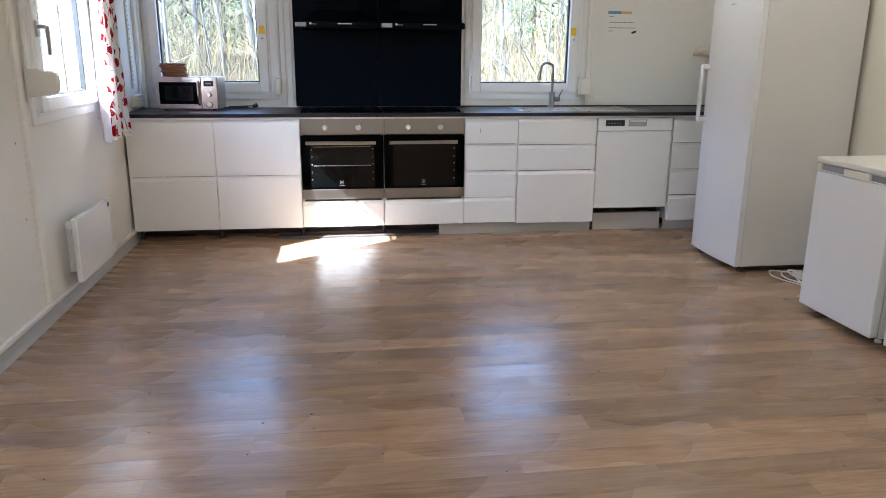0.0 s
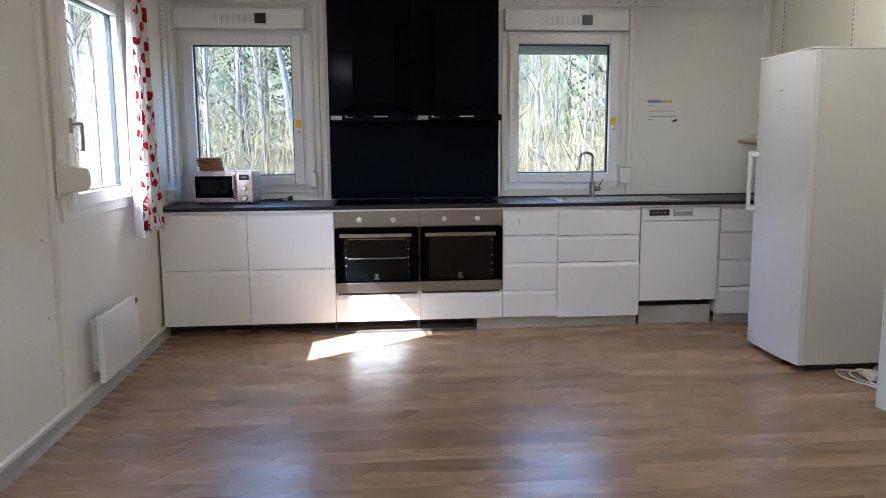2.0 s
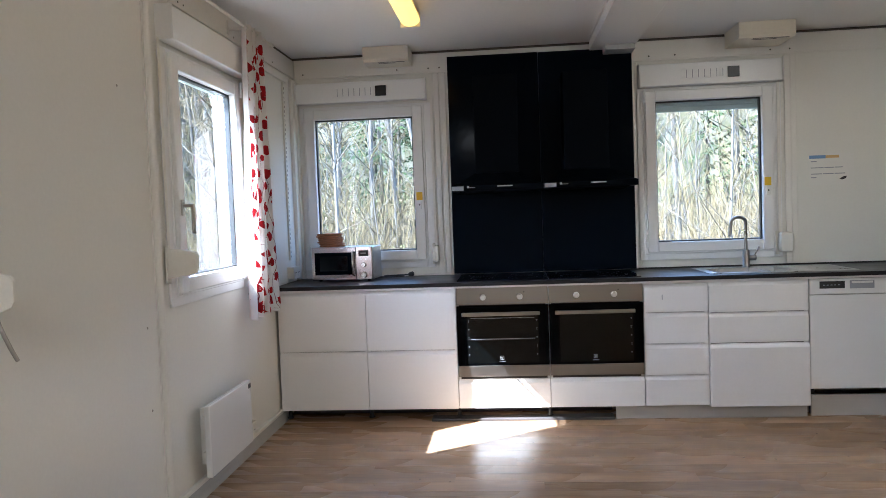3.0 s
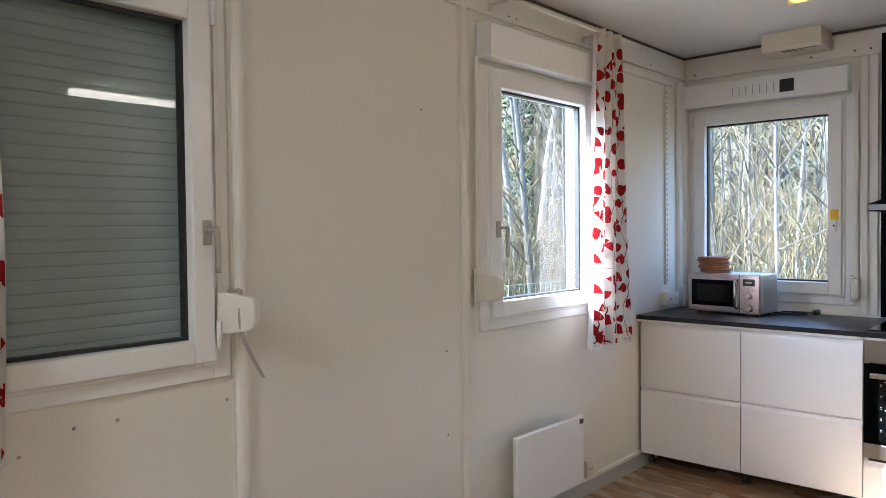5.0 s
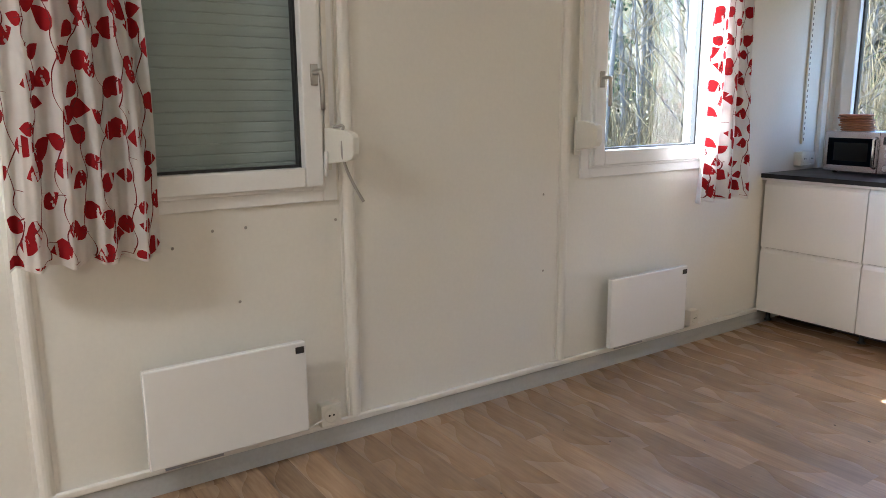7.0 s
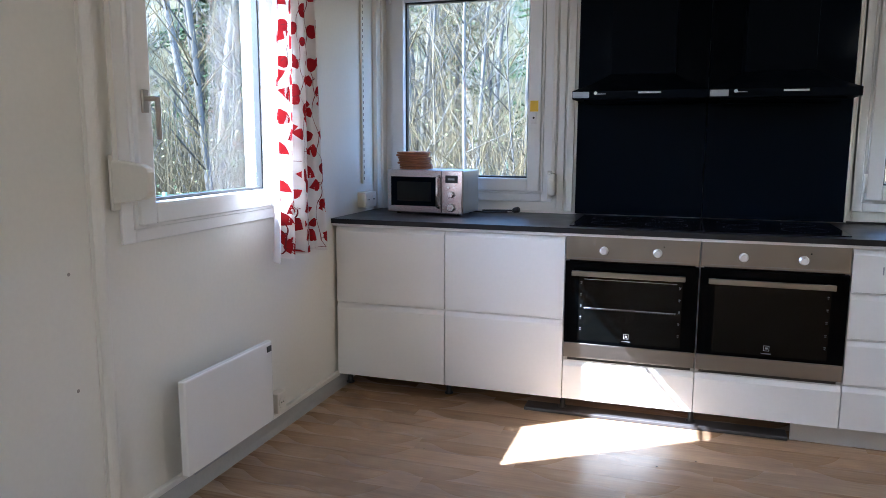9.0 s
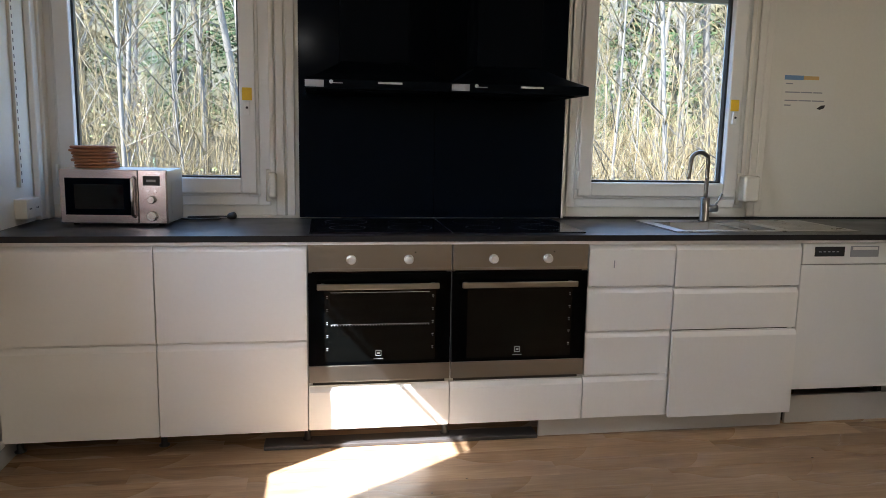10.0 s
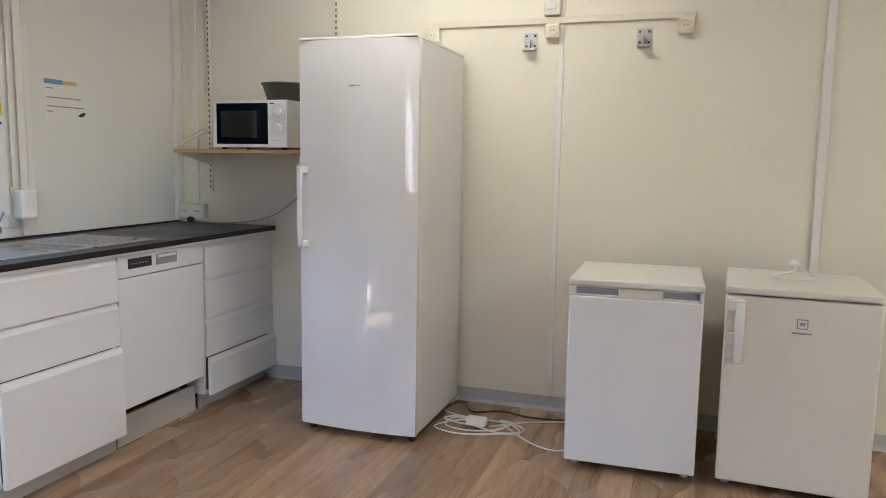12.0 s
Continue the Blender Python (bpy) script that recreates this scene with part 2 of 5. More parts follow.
M_CLOTH = cloth("curtain_cloth", (0.80, 0.765, 0.73), 0.55)
M_RED = cloth("red_leaf_print", (0.38, 0.018, 0.024), 0.5)
M_STEM = cloth("dark_stem_print", (0.20, 0.03, 0.035), 0.3)
M_FLOOR = floor_wood()
M_UNDER = material("floor_underlay", (0.10, 0.065, 0.04), 0.6)
M_AMBER = glowing("amber_diffuser", (0.80, 0.46, 0.10), 0.16)
# Diffuser of an added fill lamp at the unseen south end.
M_FILL_TUBE = glowing("fill_diffuser", (1.0, 0.92, 0.81), 5.6)
M_TUBE_DIM = glowing("lit_diffuser_aged", (1.0, 0.86, 0.66), 1.5)
M_BARK = material("pale_bark", (0.095, 0.088, 0.078), 0.9, vary=0.25, scale=9, fine=40, per_piece=0.35, spec=0.15, stretch=(1, 1, 0.4))
M_TWIG = material("bare_twigs", (0.115, 0.090, 0.048), 0.9, vary=0.3, scale=2, spec=0.15)
M_BUD = material("spring_leaves", (0.10, 0.115, 0.035), 0.8, vary=0.4, scale=2)
M_NEEDLE = material("spruce_green", (0.020, 0.038, 0.014), 0.9, vary=0.4, scale=3, spec=0.1)
M_GROUND = material("forest_floor", (0.062, 0.048, 0.028), 0.95, vary=0.35, scale=0.7, fine=9, bump=0.02)
M_FENCE = material("green_wire", (0.10, 0.18, 0.12), 0.5)
M_FAR = far_woods()

# ---- building blocks ----


class Shape:
    """Collects faces in world metres; done() makes an object whose origin is at the given base."""

    def __init__(self):
        self.bm, self.mats = bmesh.new(), []

    def slot(self, m):
        if m not in self.mats:
            self.mats.append(m)
        return self.mats.index(m)

    def box(self, x0, x1, y0, y1, z0, z1, m, bevel=0.0, seg=2):
        k = self.slot(m)
        r = bmesh.ops.create_cube(self.bm, size=1.0)
        vs = r["verts"]
        for v in vs:
            v.co = ((x0 + x1) / 2 + v.co.x * (x1 - x0), (y0 + y1) / 2 + v.co.y * (y1 - y0), (z0 + z1) / 2 + v.co.z * (z1 - z0))
        fs = {f for v in vs for f in v.link_faces}
        for f in fs:
            f.material_index = k
            f.normal_update()
        if bevel:
            es = list({e for v in vs for e in v.link_edges})
            out = bmesh.ops.bevel(self.bm, geom=es, offset=bevel, segments=seg, affect="EDGES", profile=0.5, material=k)
            for f in out["faces"]:
                f.smooth = True
        return self

    def poly(self, pts, m):
        f = self.bm.faces.new([self.bm.verts.new(p) for p in pts])
        f.material_index = self.slot(m)
        return self

    def prism(self, outline, low, high, m, axis="x"):
        """An outline (pairs) drawn out along an axis."""
        put = {"x": lambda a, b, c: (c, a, b), "y": lambda a, b, c: (a, c, b), "z": lambda a, b, c: (a, b, c)}[axis]
        k = self.slot(m)
        lo = [self.bm.verts.new(put(a, b, low)) for a, b in outline]
        hi = [self.bm.verts.new(put(a, b, high)) for a, b in outline]
        n = len(outline)
        fs = [self.bm.faces.new(lo), self.bm.faces.new(hi[::-1])]
        fs += [self.bm.faces.new((lo[i], hi[i], hi[(i + 1) % n], lo[(i + 1) % n])) for i in range(n)]
        for f in fs:
            f.material_index = k
        bmesh.ops.recalc_face_normals(self.bm, faces=fs)
        return self

    def lathe(self, base, axis, rings, m, n=24):
        """Rings of (radius, height) turned about an axis through base."""
        k = self.slot(m)
        q = Vector((0, 0, 1)).rotation_difference(Vector(axis)).to_matrix()
        base, loops = Vector(base), []
        for r, h in rings:
            loops.append([self.bm.verts.new(base + q @ Vector((r * math.cos(a), r * math.sin(a), h))) for a in (2 * math.pi * i / n for i in range(n))])
        fs = []
        for a, b in zip(loops, loops[1:]):
            for i in range(n):
                f = self.bm.faces.new((a[i], a[(i + 1) % n], b[(i + 1) % n], b[i]))
                f.smooth = True
                fs.append(f)
        fs += [self.bm.faces.new(loops[0][::-1]), self.bm.faces.new(loops[-1])]
        for f in fs:
            f.material_index = k
        return self

    def tube(self, pts, r, m, n=8, taper=None):
        """A round bar along points."""
        k = self.slot(m)
        pts = [Vector(p) for p in pts]
        loops, up = [], None
        for i, p in enumerate(pts):
            d = (pts[min(i + 1, len(pts) - 1)] - pts[max(i - 1, 0)]).normalized()
            if up is None:
                up = d.orthogonal().normalized()
            up = (up - d * up.dot(d)).normalized()
            side = d.cross(up)
            rr = r if taper is None else r + (taper - r) * i / (len(pts) - 1)
            loops.append([self.bm.verts.new(p + rr * (up * math.cos(a) + side * math.sin(a))) for a in (2 * math.pi * j / n for j in range(n))])
        fs = []
        for a, b in zip(loops, loops[1:]):
            for i in range(n):
                f = self.bm.faces.new((a[i], a[(i + 1) % n], b[(i + 1) % n], b[i]))
                f.smooth = True
                fs.append(f)
        fs += [self.bm.faces.new(loops[0][::-1]), self.bm.faces.new(loops[-1])]
        for f in fs:
            f.material_index = k
        return self

    def mesh(self, name, base=(0, 0, 0)):
        bmesh.ops.translate(self.bm, verts=self.bm.verts, vec=-Vector(base))
        me = bpy.data.meshes.new(name)
        self.bm.to_mesh(me)
        self.bm.free()
        for m in self.mats:
            me.materials.append(m)
        return me

    def done(self, name, base=(0, 0, 0), parent=None, label="", category="", group="", kind=""):
        if parent is not None:
            base = parent["base"]
        ob = new(name, self.mesh(name, base))
        if parent is not None:
            ob.parent = parent
        else:
            ob.location = base
        return tagged(ob, label, category, group, kind)


def thing(name, base, label, category, group="", kind=""):
    """An empty at the base of a thing, under which its parts go."""
    ob = new(name)
    ob.location, ob["base"] = base, base
    ob.empty_display_size = 0.05
    return tagged(ob, label, category, group, kind)


def smooth_path(pts, n=8):
    """Points along a rounded line through pts."""
    pts = [Vector(p) for p in pts]
    out = []
    for i in range(len(pts) - 1):
        p0, p1, p2, p3 = pts[max(i - 1, 0)], pts[i], pts[i + 1], pts[min(i + 2, len(pts) - 1)]
        for j in range(n):
            t = j / n
            out.append(0.5 * (2 * p1 + (p2 - p0) * t + (2 * p0 - 5 * p1 + 4 * p2 - p3) * t * t + (3 * p1 - p0 - 3 * p2 + p3) * t ** 3))
    return out + [pts[-1]]


# ---- the room ----
XL, XR, YB, YS, TOP = -0.965, 3.69, 7.10, -1.2, 2.55
THICK = 0.112


def panel_wall(name, label, axis, at, outward, u0, u1, z0, z1, holes, m):
    """A wall with thickness and openings (u0, u1, z0, z1) that go through it."""
    us = sorted({u0, u1, *(h[0] for h in holes), *(h[1] for h in holes)})
    zs = sorted({z0, z1, *(h[2] for h in holes), *(h[3] for h in holes)})
    s = Shape()
    k = s.slot(m)
    put = (lambda u, d, z: (at + outward * d, u, z)) if axis == "x" else (lambda u, d, z: (u, at + outward * d, z))

    def solid(i, j):
        if not (0 <= i < len(us) - 1 and 0 <= j < len(zs) - 1):
            return False
        cu, cz = (us[i] + us[i + 1]) / 2, (zs[j] + zs[j + 1]) / 2
        return not any(h[0] < cu < h[1] and h[2] < cz < h[3] for h in holes)

    for i in range(len(us) - 1):
        for j in range(len(zs) - 1):
            if not solid(i, j):
                continue
            a, b, c, d = us[i], us[i + 1], zs[j], zs[j + 1]
            quads = [[put(a, 0, c), put(b, 0, c), put(b, 0, d), put(a, 0, d)], [put(a, THICK, c), put(b, THICK, c), put(b, THICK, d), put(a, THICK, d)]]
            if not solid(i - 1, j):
                quads.append([put(a, 0, c), put(a, THICK, c), put(a, THICK, d), put(a, 0, d)])
            if not solid(i + 1, j):
                quads.append([put(b, 0, c), put(b, THICK, c), put(b, THICK, d), put(b, 0, d)])
            if not solid(i, j - 1):
                quads.append([put(a, 0, c), put(b, 0, c), put(b, THICK, c), put(a, THICK, c)])
            if not solid(i, j + 1):
                quads.append([put(a, 0, d), put(b, 0, d), put(b, THICK, d), put(a, THICK, d)])
            for q in quads:
                s.poly(q, m)
    bmesh.ops.remove_doubles(s.bm, verts=s.bm.verts, dist=1e-5)
    bmesh.ops.recalc_face_normals(s.bm, faces=s.bm.faces)
    return s.done(name, label=label, category="wall", kind="structure")


# glass openings: (u0, u1, z0, z1)
W1, W2, W3, W4 = (-0.80, -0.086, 1.115, 2.08), (1.66, 2.375, 1.113, 2.098), (5.097, 5.802, 1.114, 2.074), (2.845, 3.552, 1.114, 2.074)


def grown(w, d):
    return (w[0] - d, w[1] + d, w[2] - d, w[3] + d)


wall_north = panel_wall("wall_north", "off-white painted steel panel wall behind the kitchen run", "y", YB, 1, XL - THICK, XR + THICK, -0.05, TOP + 0.05, [grown(W1, 0.05), grown(W2, 0.05)], M_WALL)
wall_west = panel_wall("wall_west", "off-white painted panel wall with two windows", "x", XL, -1, YS, YB, -0.05, TOP + 0.05, [(W3[0] - 0.05, W3[1] + 0.05, W3[2] - 0.05, W3[3] + 0.085), grown(W4, 0.05)], M_WALL)
wall_east = panel_wall("wall_east", "off-white painted panel wall behind the fridges, tinted for warm lamplight", "x", XR, 1, YS, YB, -0.05, TOP + 0.05, [], M_WALL_WARMLIT)
wall_south = panel_wall("wall_south", "plain off-white panel wall closing the room", "y", YS, -1, XL - THICK, XR + THICK, -0.05, TOP + 0.05, [], M_WALL)

s = Shape()
for a, b in ((XL - THICK, 1.349), (1.351, XR + THICK)):
    s.box(a, b, YS - THICK, YB + THICK, TOP, TOP + 0.12, M_CEIL)
for y in (0.2, 2.6, 5.0):
    s.box(XL, 1.20, y, y + 0.004, TOP - 0.0015, TOP + 0.001, M_SHADOWLINE)
s.done("ceiling", label="white panelled ceiling with fine seams", category="ceiling", kind="structure")
s = Shape()
s.box(1.20, 1.50, YS, 7.03, 2.475, TOP, M_CEIL, 0.004)
s.box(1.19, 1.51, YS, 7.03, TOP - 0.012, TOP - 0.001, M_TRIM)
s.done("trim", label="boxed white ceiling beam where two modules meet", category="beam", kind="structure")
s = Shape().box(1.29, 1.49, 6.86, 7.02, 2.438, 2.474, M_GREYBASE, 0.004)
s.done("trim", label="grey metal bracket plate under the ceiling beam", category="bracket", kind="structure")

# strips over the panel joints, cover bands, skirting
s = Shape()
for y, w in ((2.63, 0.05), (3.742, 0.05), (4.862, 0.045)):
    s.prism([(XL + 0.022 * math.sin(a), y - w / 2 * math.cos(a)) for a in (math.pi * k / 8 for k in range(9))], 0.10, 2.40, M_TRIM, "z")
    s.box(XL, XL + 0.004, y - w / 2 - 0.012, y + w / 2 + 0.012, 0.10, 2.40, M_TRIM, 0.001)
s.box(XL, XL + 0.014, YS, YB, 2.40, 2.53, M_TRIM, 0.003)
s.box(XL, XL + 0.006, YS, YB, 2.532, 2.549, M_SHADOWLINE)
s.box(XL, XL + 0.03, 6.98, YB - 0.002, 0.92, 2.38, M_TRIM, 0.006)
s.box(XL, XL + 0.045, 7.03, YB - 0.003, 0.92, 2.36, M_TRIM, 0.006)
s.box(XL, XL + 0.022, 6.18, 6.90, 2.335, 2.378, M_TRIM, 0.004)
for y in (4.70, 4.78, 5.18, 5.24, 5.9, 6.2, 6.6):
    s.lathe((XL + 0.014, y, 2.425), (1, 0, 0), [(0.005, 0), (0.004, 0.002)], M_SHADOWLINE, 8)
s.done("trim", label="white joint strips and cover band on the window wall", category="trim", kind="structure")
s = Shape()
for x in (0.10, 0.15, 1.515, 2.56, 2.60):
    s.box(x - 0.02, x + 0.02, YB - 0.014, YB, 0.93, 2.39, M_TRIM, 0.004)
s.box(XL + 0.02, XR, YB - 0.012, YB, 2.395, 2.53, M_TRIM, 0.003)
s.box(XL + 0.02, XR, YB - 0.018, YB - 0.012, 2.39, 2.402, M_TRIM, 0.002)
s.box(XL, XR, YB - 0.007, YB, 2.534, 2.549, M_SHADOWLINE)
s.box(3.63, 3.688, YB - 0.03, YB, 0.93, 2.54, M_TRIM, 0.006)
for x in (-0.88, -0.18, 0.05, 0.13, 1.62, 1.80, 2.45, 2.58):
    s.lathe((x, YB - 0.012, 2.425), (0, -1, 0), [(0.006, 0), (0.004, 0.002)], M_SHADOWLINE, 8)
s.done("trim", label="white joint strips and screwed cover band on the kitchen wall", category="trim", kind="structure")
s = Shape()
for y, w in ((3.56, 0.042),):
    s.box(XR - 0.02, XR, y - w / 2, y + w / 2, 0.08, TOP, M_TRIM, 0.008)
for y, w in ((4.78, 0.03), (6.98, 0.04)):
    s.box(XR - 0.007, XR, y - w / 2, y + w / 2, 0.08, TOP, M_TRIM, 0.003)
s.box(XR - 0.012, XR, YS, YB, 2.44, 2.54, M_TRIM, 0.003)
s.done("trim", label="white joint strips on the fridge wall", category="trim", kind="structure")
s = Shape()
s.box(XL, XL + 0.022, YS, 6.47, 0.075, 0.10, M_TRIM, 0.005)
s.prism([(XL, 0.0), (XL + 0.022, 0.0), (XL + 0.016, 0.03), (XL + 0.014, 0.073), (XL, 0.073)], YS, 6.60, M_GREYBASE, "y")
s.prism([(XR, 0.0), (XR - 0.02, 0.0), (XR - 0.012, 0.02), (XR - 0.010, 0.075), (XR, 0.075)], YS, 6.60, M_GREYBASE, "y")
s.box(XL + 0.03, XR - 0.03, YS, YS + 0.014, 0, 0.075, M_GREYBASE)
s.done("baseboard", label="grey coved skirting with a white cap strip", category="baseboard", kind="structure")


# ---- windows ----
def window(n, axis, w, box, label, handle, vent, winder, down):
    """A white sash with its fixed frame, shutter box and strap winder. d runs into the room."""
    if axis == "y":
        def span(s_, u0, u1, d0, d1, z0, z1, m, bev=0.0):
            return s_.box(u0, u1, YB - d1, YB - d0, z0, z1, m, bev)
        def at(u, d, z):
            return (u, YB - d, z)
        into = (0, -1, 0)
    else:
        def span(s_, u0, u1, d0, d1, z0, z1, m, bev=0.0):
            return s_.box(XL + d0, XL + d1, u0, u1, z0, z1, m, bev)
        def at(u, d, z):
            return (XL + d, u, z)
        into = (1, 0, 0)
    base = at((w[0] + w[1]) / 2, 0, w[2])
    t = thing("window_%d" % n, base, label, "window", kind="structure")

    def ring(s_, o, i, d0, d1, m, bev):
        span(s_, o[0], i[0], d0, d1, o[2], o[3], m, bev)
        span(s_, i[1], o[1], d0, d1, o[2], o[3], m, bev)
        span(s_, i[0] - 0.0005, i[1] + 0.0005, d0, d1 - 0.0006, o[2], i[2], m, bev)
        span(s_, i[0] - 0.0005, i[1] + 0.0005, d0, d1 - 0.0006, i[3], o[3], m, bev)
        return s_

    ring(Shape(), (w[0] - 0.14, w[1] + 0.14, w[2] - 0.135, w[3] + 0.10), grown(w, 0.082), 0.0, 0.014, M_PVC, 0.003).done("casing", parent=t)
    ring(Shape(), grown(w, 0.092), grown(w, 0.04), -0.06, 0.022, M_PVC, 0.004).done("frame", parent=t)
    sash = ring(Shape(), grown(w, 0.078), grown(w, 0.006), -0.02, 0.040, M_PVC, 0.006)
    for o, i, d in ((grown(w, 0.010), grown(w, -0.004), 0.002),):
        ring(sash, o, i, -0.028, d, M_BLACK, 0.0)
    sash.done("sash", parent=t)
    g = span(Shape(), w[0] - 0.004, w[1] + 0.004, -0.014, -0.010, w[2] - 0.004, w[3] + 0.004, M_CLEAR)
    pick = 1 if axis == "y" else 0
    g.slot(M_GLASS)
    for f in g.bm.faces:
        if f.normal[pick] * into[pick] > 0.9:
            f.material_index = 1
    g = g.done("pane", parent=t)
    g.visible_shadow = False
    s_ = Shape()
    span(s_, box[0], box[1], 0.0, 0.075, box[2], box[3], M_PVC, 0.005)
    span(s_, box[0] - 0.006, box[0] - 0.001, 0.0, 0.085, box[2] - 0.004, box[3] + 0.006, M_PVC, 0.002)
    span(s_, box[1] + 0.001, box[1] + 0.006, 0.0, 0.085, box[2] - 0.004, box[3] + 0.006, M_PVC, 0.002)
    s_.done("shutter_box", parent=t)
    if vent:
        s_ = Shape()
        mid = (box[2] + box[3]) / 2
        a = box[0] + 0.29 * (box[1] - box[0]) + 0.0
        span(s_, a, a + 0.30, 0.075, 0.079, mid - 0.036, mid + 0.036, M_PVC, 0.001)
        for i in range(7):
            span(s_, a + 0.012 + i * 0.041, a + 0.034 + i * 0.041, 0.079, 0.082, mid - 0.028, mid + 0.028, M_PVC, 0.001)
            # Shade between the louvres, drawn as a thin grey slip.
            span(s_, a + 0.0345 + i * 0.041, a + 0.0385 + i * 0.041, 0.0785, 0.0796, mid - 0.030, mid + 0.026, M_GREYPRINT_SHADE)
        s_.done("air_vent", parent=t)
        s_ = Shape()
        span(s_, a + 0.315, a + 0.395, 0.075, 0.082, mid - 0.038, mid + 0.036, M_BLACK, 0.002)
        s_.done("vent_switch", parent=t)
    if handle is not None:
        s_ = Shape()
        z = 1.445
        span(s_, handle - 0.014, handle + 0.014, 0.040, 0.050, z - 0.045, z + 0.03, M_HANDLE, 0.003)
        s_.tube(smooth_path([at(handle, 0.045, z), at(handle, 0.085, z), at(handle + 0.006, 0.090, z - 0.01), at(handle + 0.010, 0.088, z - 0.13)], 5), 0.009, M_HANDLE, 10)
        s_.done("handle", parent=t)
    if winder is not None:
        u0, u1, z0, z1 = winder
        s_ = Shape()
        if axis == "y":
            span(s_, u0, u1, 0.014, 0.088, z0, z1, M_OLDWHITE, 0.012)
            span(s_, u0 - 0.012, u0 + 0.012, 0.012, 0.03, z0 - 0.02, z1 + 0.012, M_OLDWHITE, 0.004)
        else:
            # a flat housing that stands out from the wall on a swivel plate
            swing = Matrix.Rotation(radians(u1), 3, "Z")
            side = [(0.0, z0), (0.105, z0 + 0.014), (0.128, z0 + 0.024), (0.137, z0 + 0.042), (0.137, z1 - 0.034), (0.130, z1 - 0.020), (0.112, z1 - 0.012), (0.03, z1), (0.0, z1)]
            s_.prism(side, -0.017, 0.017, M_OLDWHITE, "y")
            bmesh.ops.bevel(s_.bm, geom=[e for e in s_.bm.edges if abs(e.verts[0].co.y - e.verts[1].co.y) < 1e-4], offset=0.005, segments=2, affect="EDGES", profile=0.5)
            for v in s_.bm.verts:
                v.co = swing @ v.co + Vector((XL + 0.020, u0, 0))
            span(s_, u0 - 0.020, u0 + 0.016, 0.012, 0.022, z0 - 0.022, z1 + 0.016, M_OLDWHITE, 0.003)
            u0 -= 0.018
        s_.done("strap_winder", parent=t)
        s_ = Shape()
        um = u0 + 0.018
        span(s_, um - 0.010, um + 0.010, 0.022, 0.026, z1 - 0.01, box[2], M_TRIM, 0.001)
        s_.done("strap", parent=t)
    # hinges
    s_ = Shape()
    hu = w[0] - 0.085 if axis == "y" else w[1] + 0.085
    for z in (w[2] - 0.04, w[3] - 0.0):
        s_.lathe(at(hu, 0.045, z), (0, 0, 1), [(0.008, 0), (0.008, 0.09)], M_PVC, 10)
    s_.done("hinge", parent=t)
    # roller shutter slats outside
    h = 0.037
    top, count = w[3] + 0.05, max(1, int(round((w[3] + 0.05 - down) / h)))
    s_ = Shape()
    k0, k1 = w[0] - 0.045, w[1] + 0.045
    outline = [(0.0, 0.0), (0.0028, 0.004), (0.0036, h / 2), (0.0028, h - 0.004), (0.0, h), (-0.006, h), (-0.006, 0.0)]
    if axis == "y":
        s_.prism([(YB + 0.088 - a, b) for a, b in outline], k0, k1, M_SHUTTER, "x")
    else:
        s_.prism([(XL - 0.088 + a, b) for a, b in outline], k0, k1, M_SHUTTER, "y")
    me = s_.mesh("slat", (base[0], base[1], 0))
    for i in range(count):
        ob = new("slat", me)
        ob.parent, ob.location = t, (0, 0, top - h * (i + 1) - base[2])
    s_ = Shape()
    for a, b in ((k0 - 0.004, k0 + 0.014), (k1 - 0.014, k1 + 0.004)):
        span(s_, a, b, -0.10, -0.078, w[2] - 0.05, top, M_SHUTTER, 0.002)
    s_.done("shutter_rail", parent=t)
    return t


window(1, "y", W1, (-0.925, 0.025, 2.20, 2.345), "white plastic window with shutter box, woodland outside", None, True, (0.045, 0.085, 1.02, 1.14), 2.12)
window(2, "y", W2, (1.545, 2.510, 2.202, 2.355), "white plastic window above the sink, shutter slightly lowered", None, True, (2.475, 2.565, 1.015, 1.15), 2.045)
window(3, "x", W3, (4.962, 5.94, 2.20, 2.35), "white plastic window with shutter box and strap winder", 5.052, False, (4.93, 0.0, 1.116, 1.25), 2.12)
window(4, "x", W4, (2.705, 3.69, 2.20, 2.35), "white plastic window with its roller shutter closed", 3.603, False, (3.655, 24.0, 1.116, 1.25), 1.0)
for x, z, n in ((-0.045, 1.46, 0), (2.41, 1.47, 0)):
    s = Shape()
    s.box(x - 0.022, x + 0.022, YB - 0.0445, YB - 0.0405, z + 0.012, z + 0.07, M_YELLOW)
    s.box(x - 0.013, x + 0.013, YB - 0.055, YB - 0.0405, z - 0.055, z + 0.008, M_PVC, 0.003)
    s.lathe((x, YB - 0.055, z - 0.022), (0, -1, 0), [(0.006, 0), (0.005, 0.004)], M_BLACK, 10)
    s.done("window_lock", (x, YB - 0.0405, z), label="small white window lock with a yellow label", category="lock", group="window locks")
s = Shape().tube(smooth_path([(-0.915, 3.668, 1.252), (-0.885, 3.690, 1.256), (-0.868, 3.682, 1.235), (-0.864, 3.676, 1.16), (-0.862, 3.690, 1.10), (-0.858, 3.722, 1.03), (-0.855, 3.752, 0.978)]), 0.006, M_GREYCORD)
s.done("strap", (-0.885, 3.690, 1.25), label="loose grey shutter strap end hanging from the winder", category="strap")

# ---- kitchen run ----
FY = 6.457
JX = [-0.95, -0.357, 0.237, 0.833, 1.430, 1.830, 2.437, 3.045, 3.685]


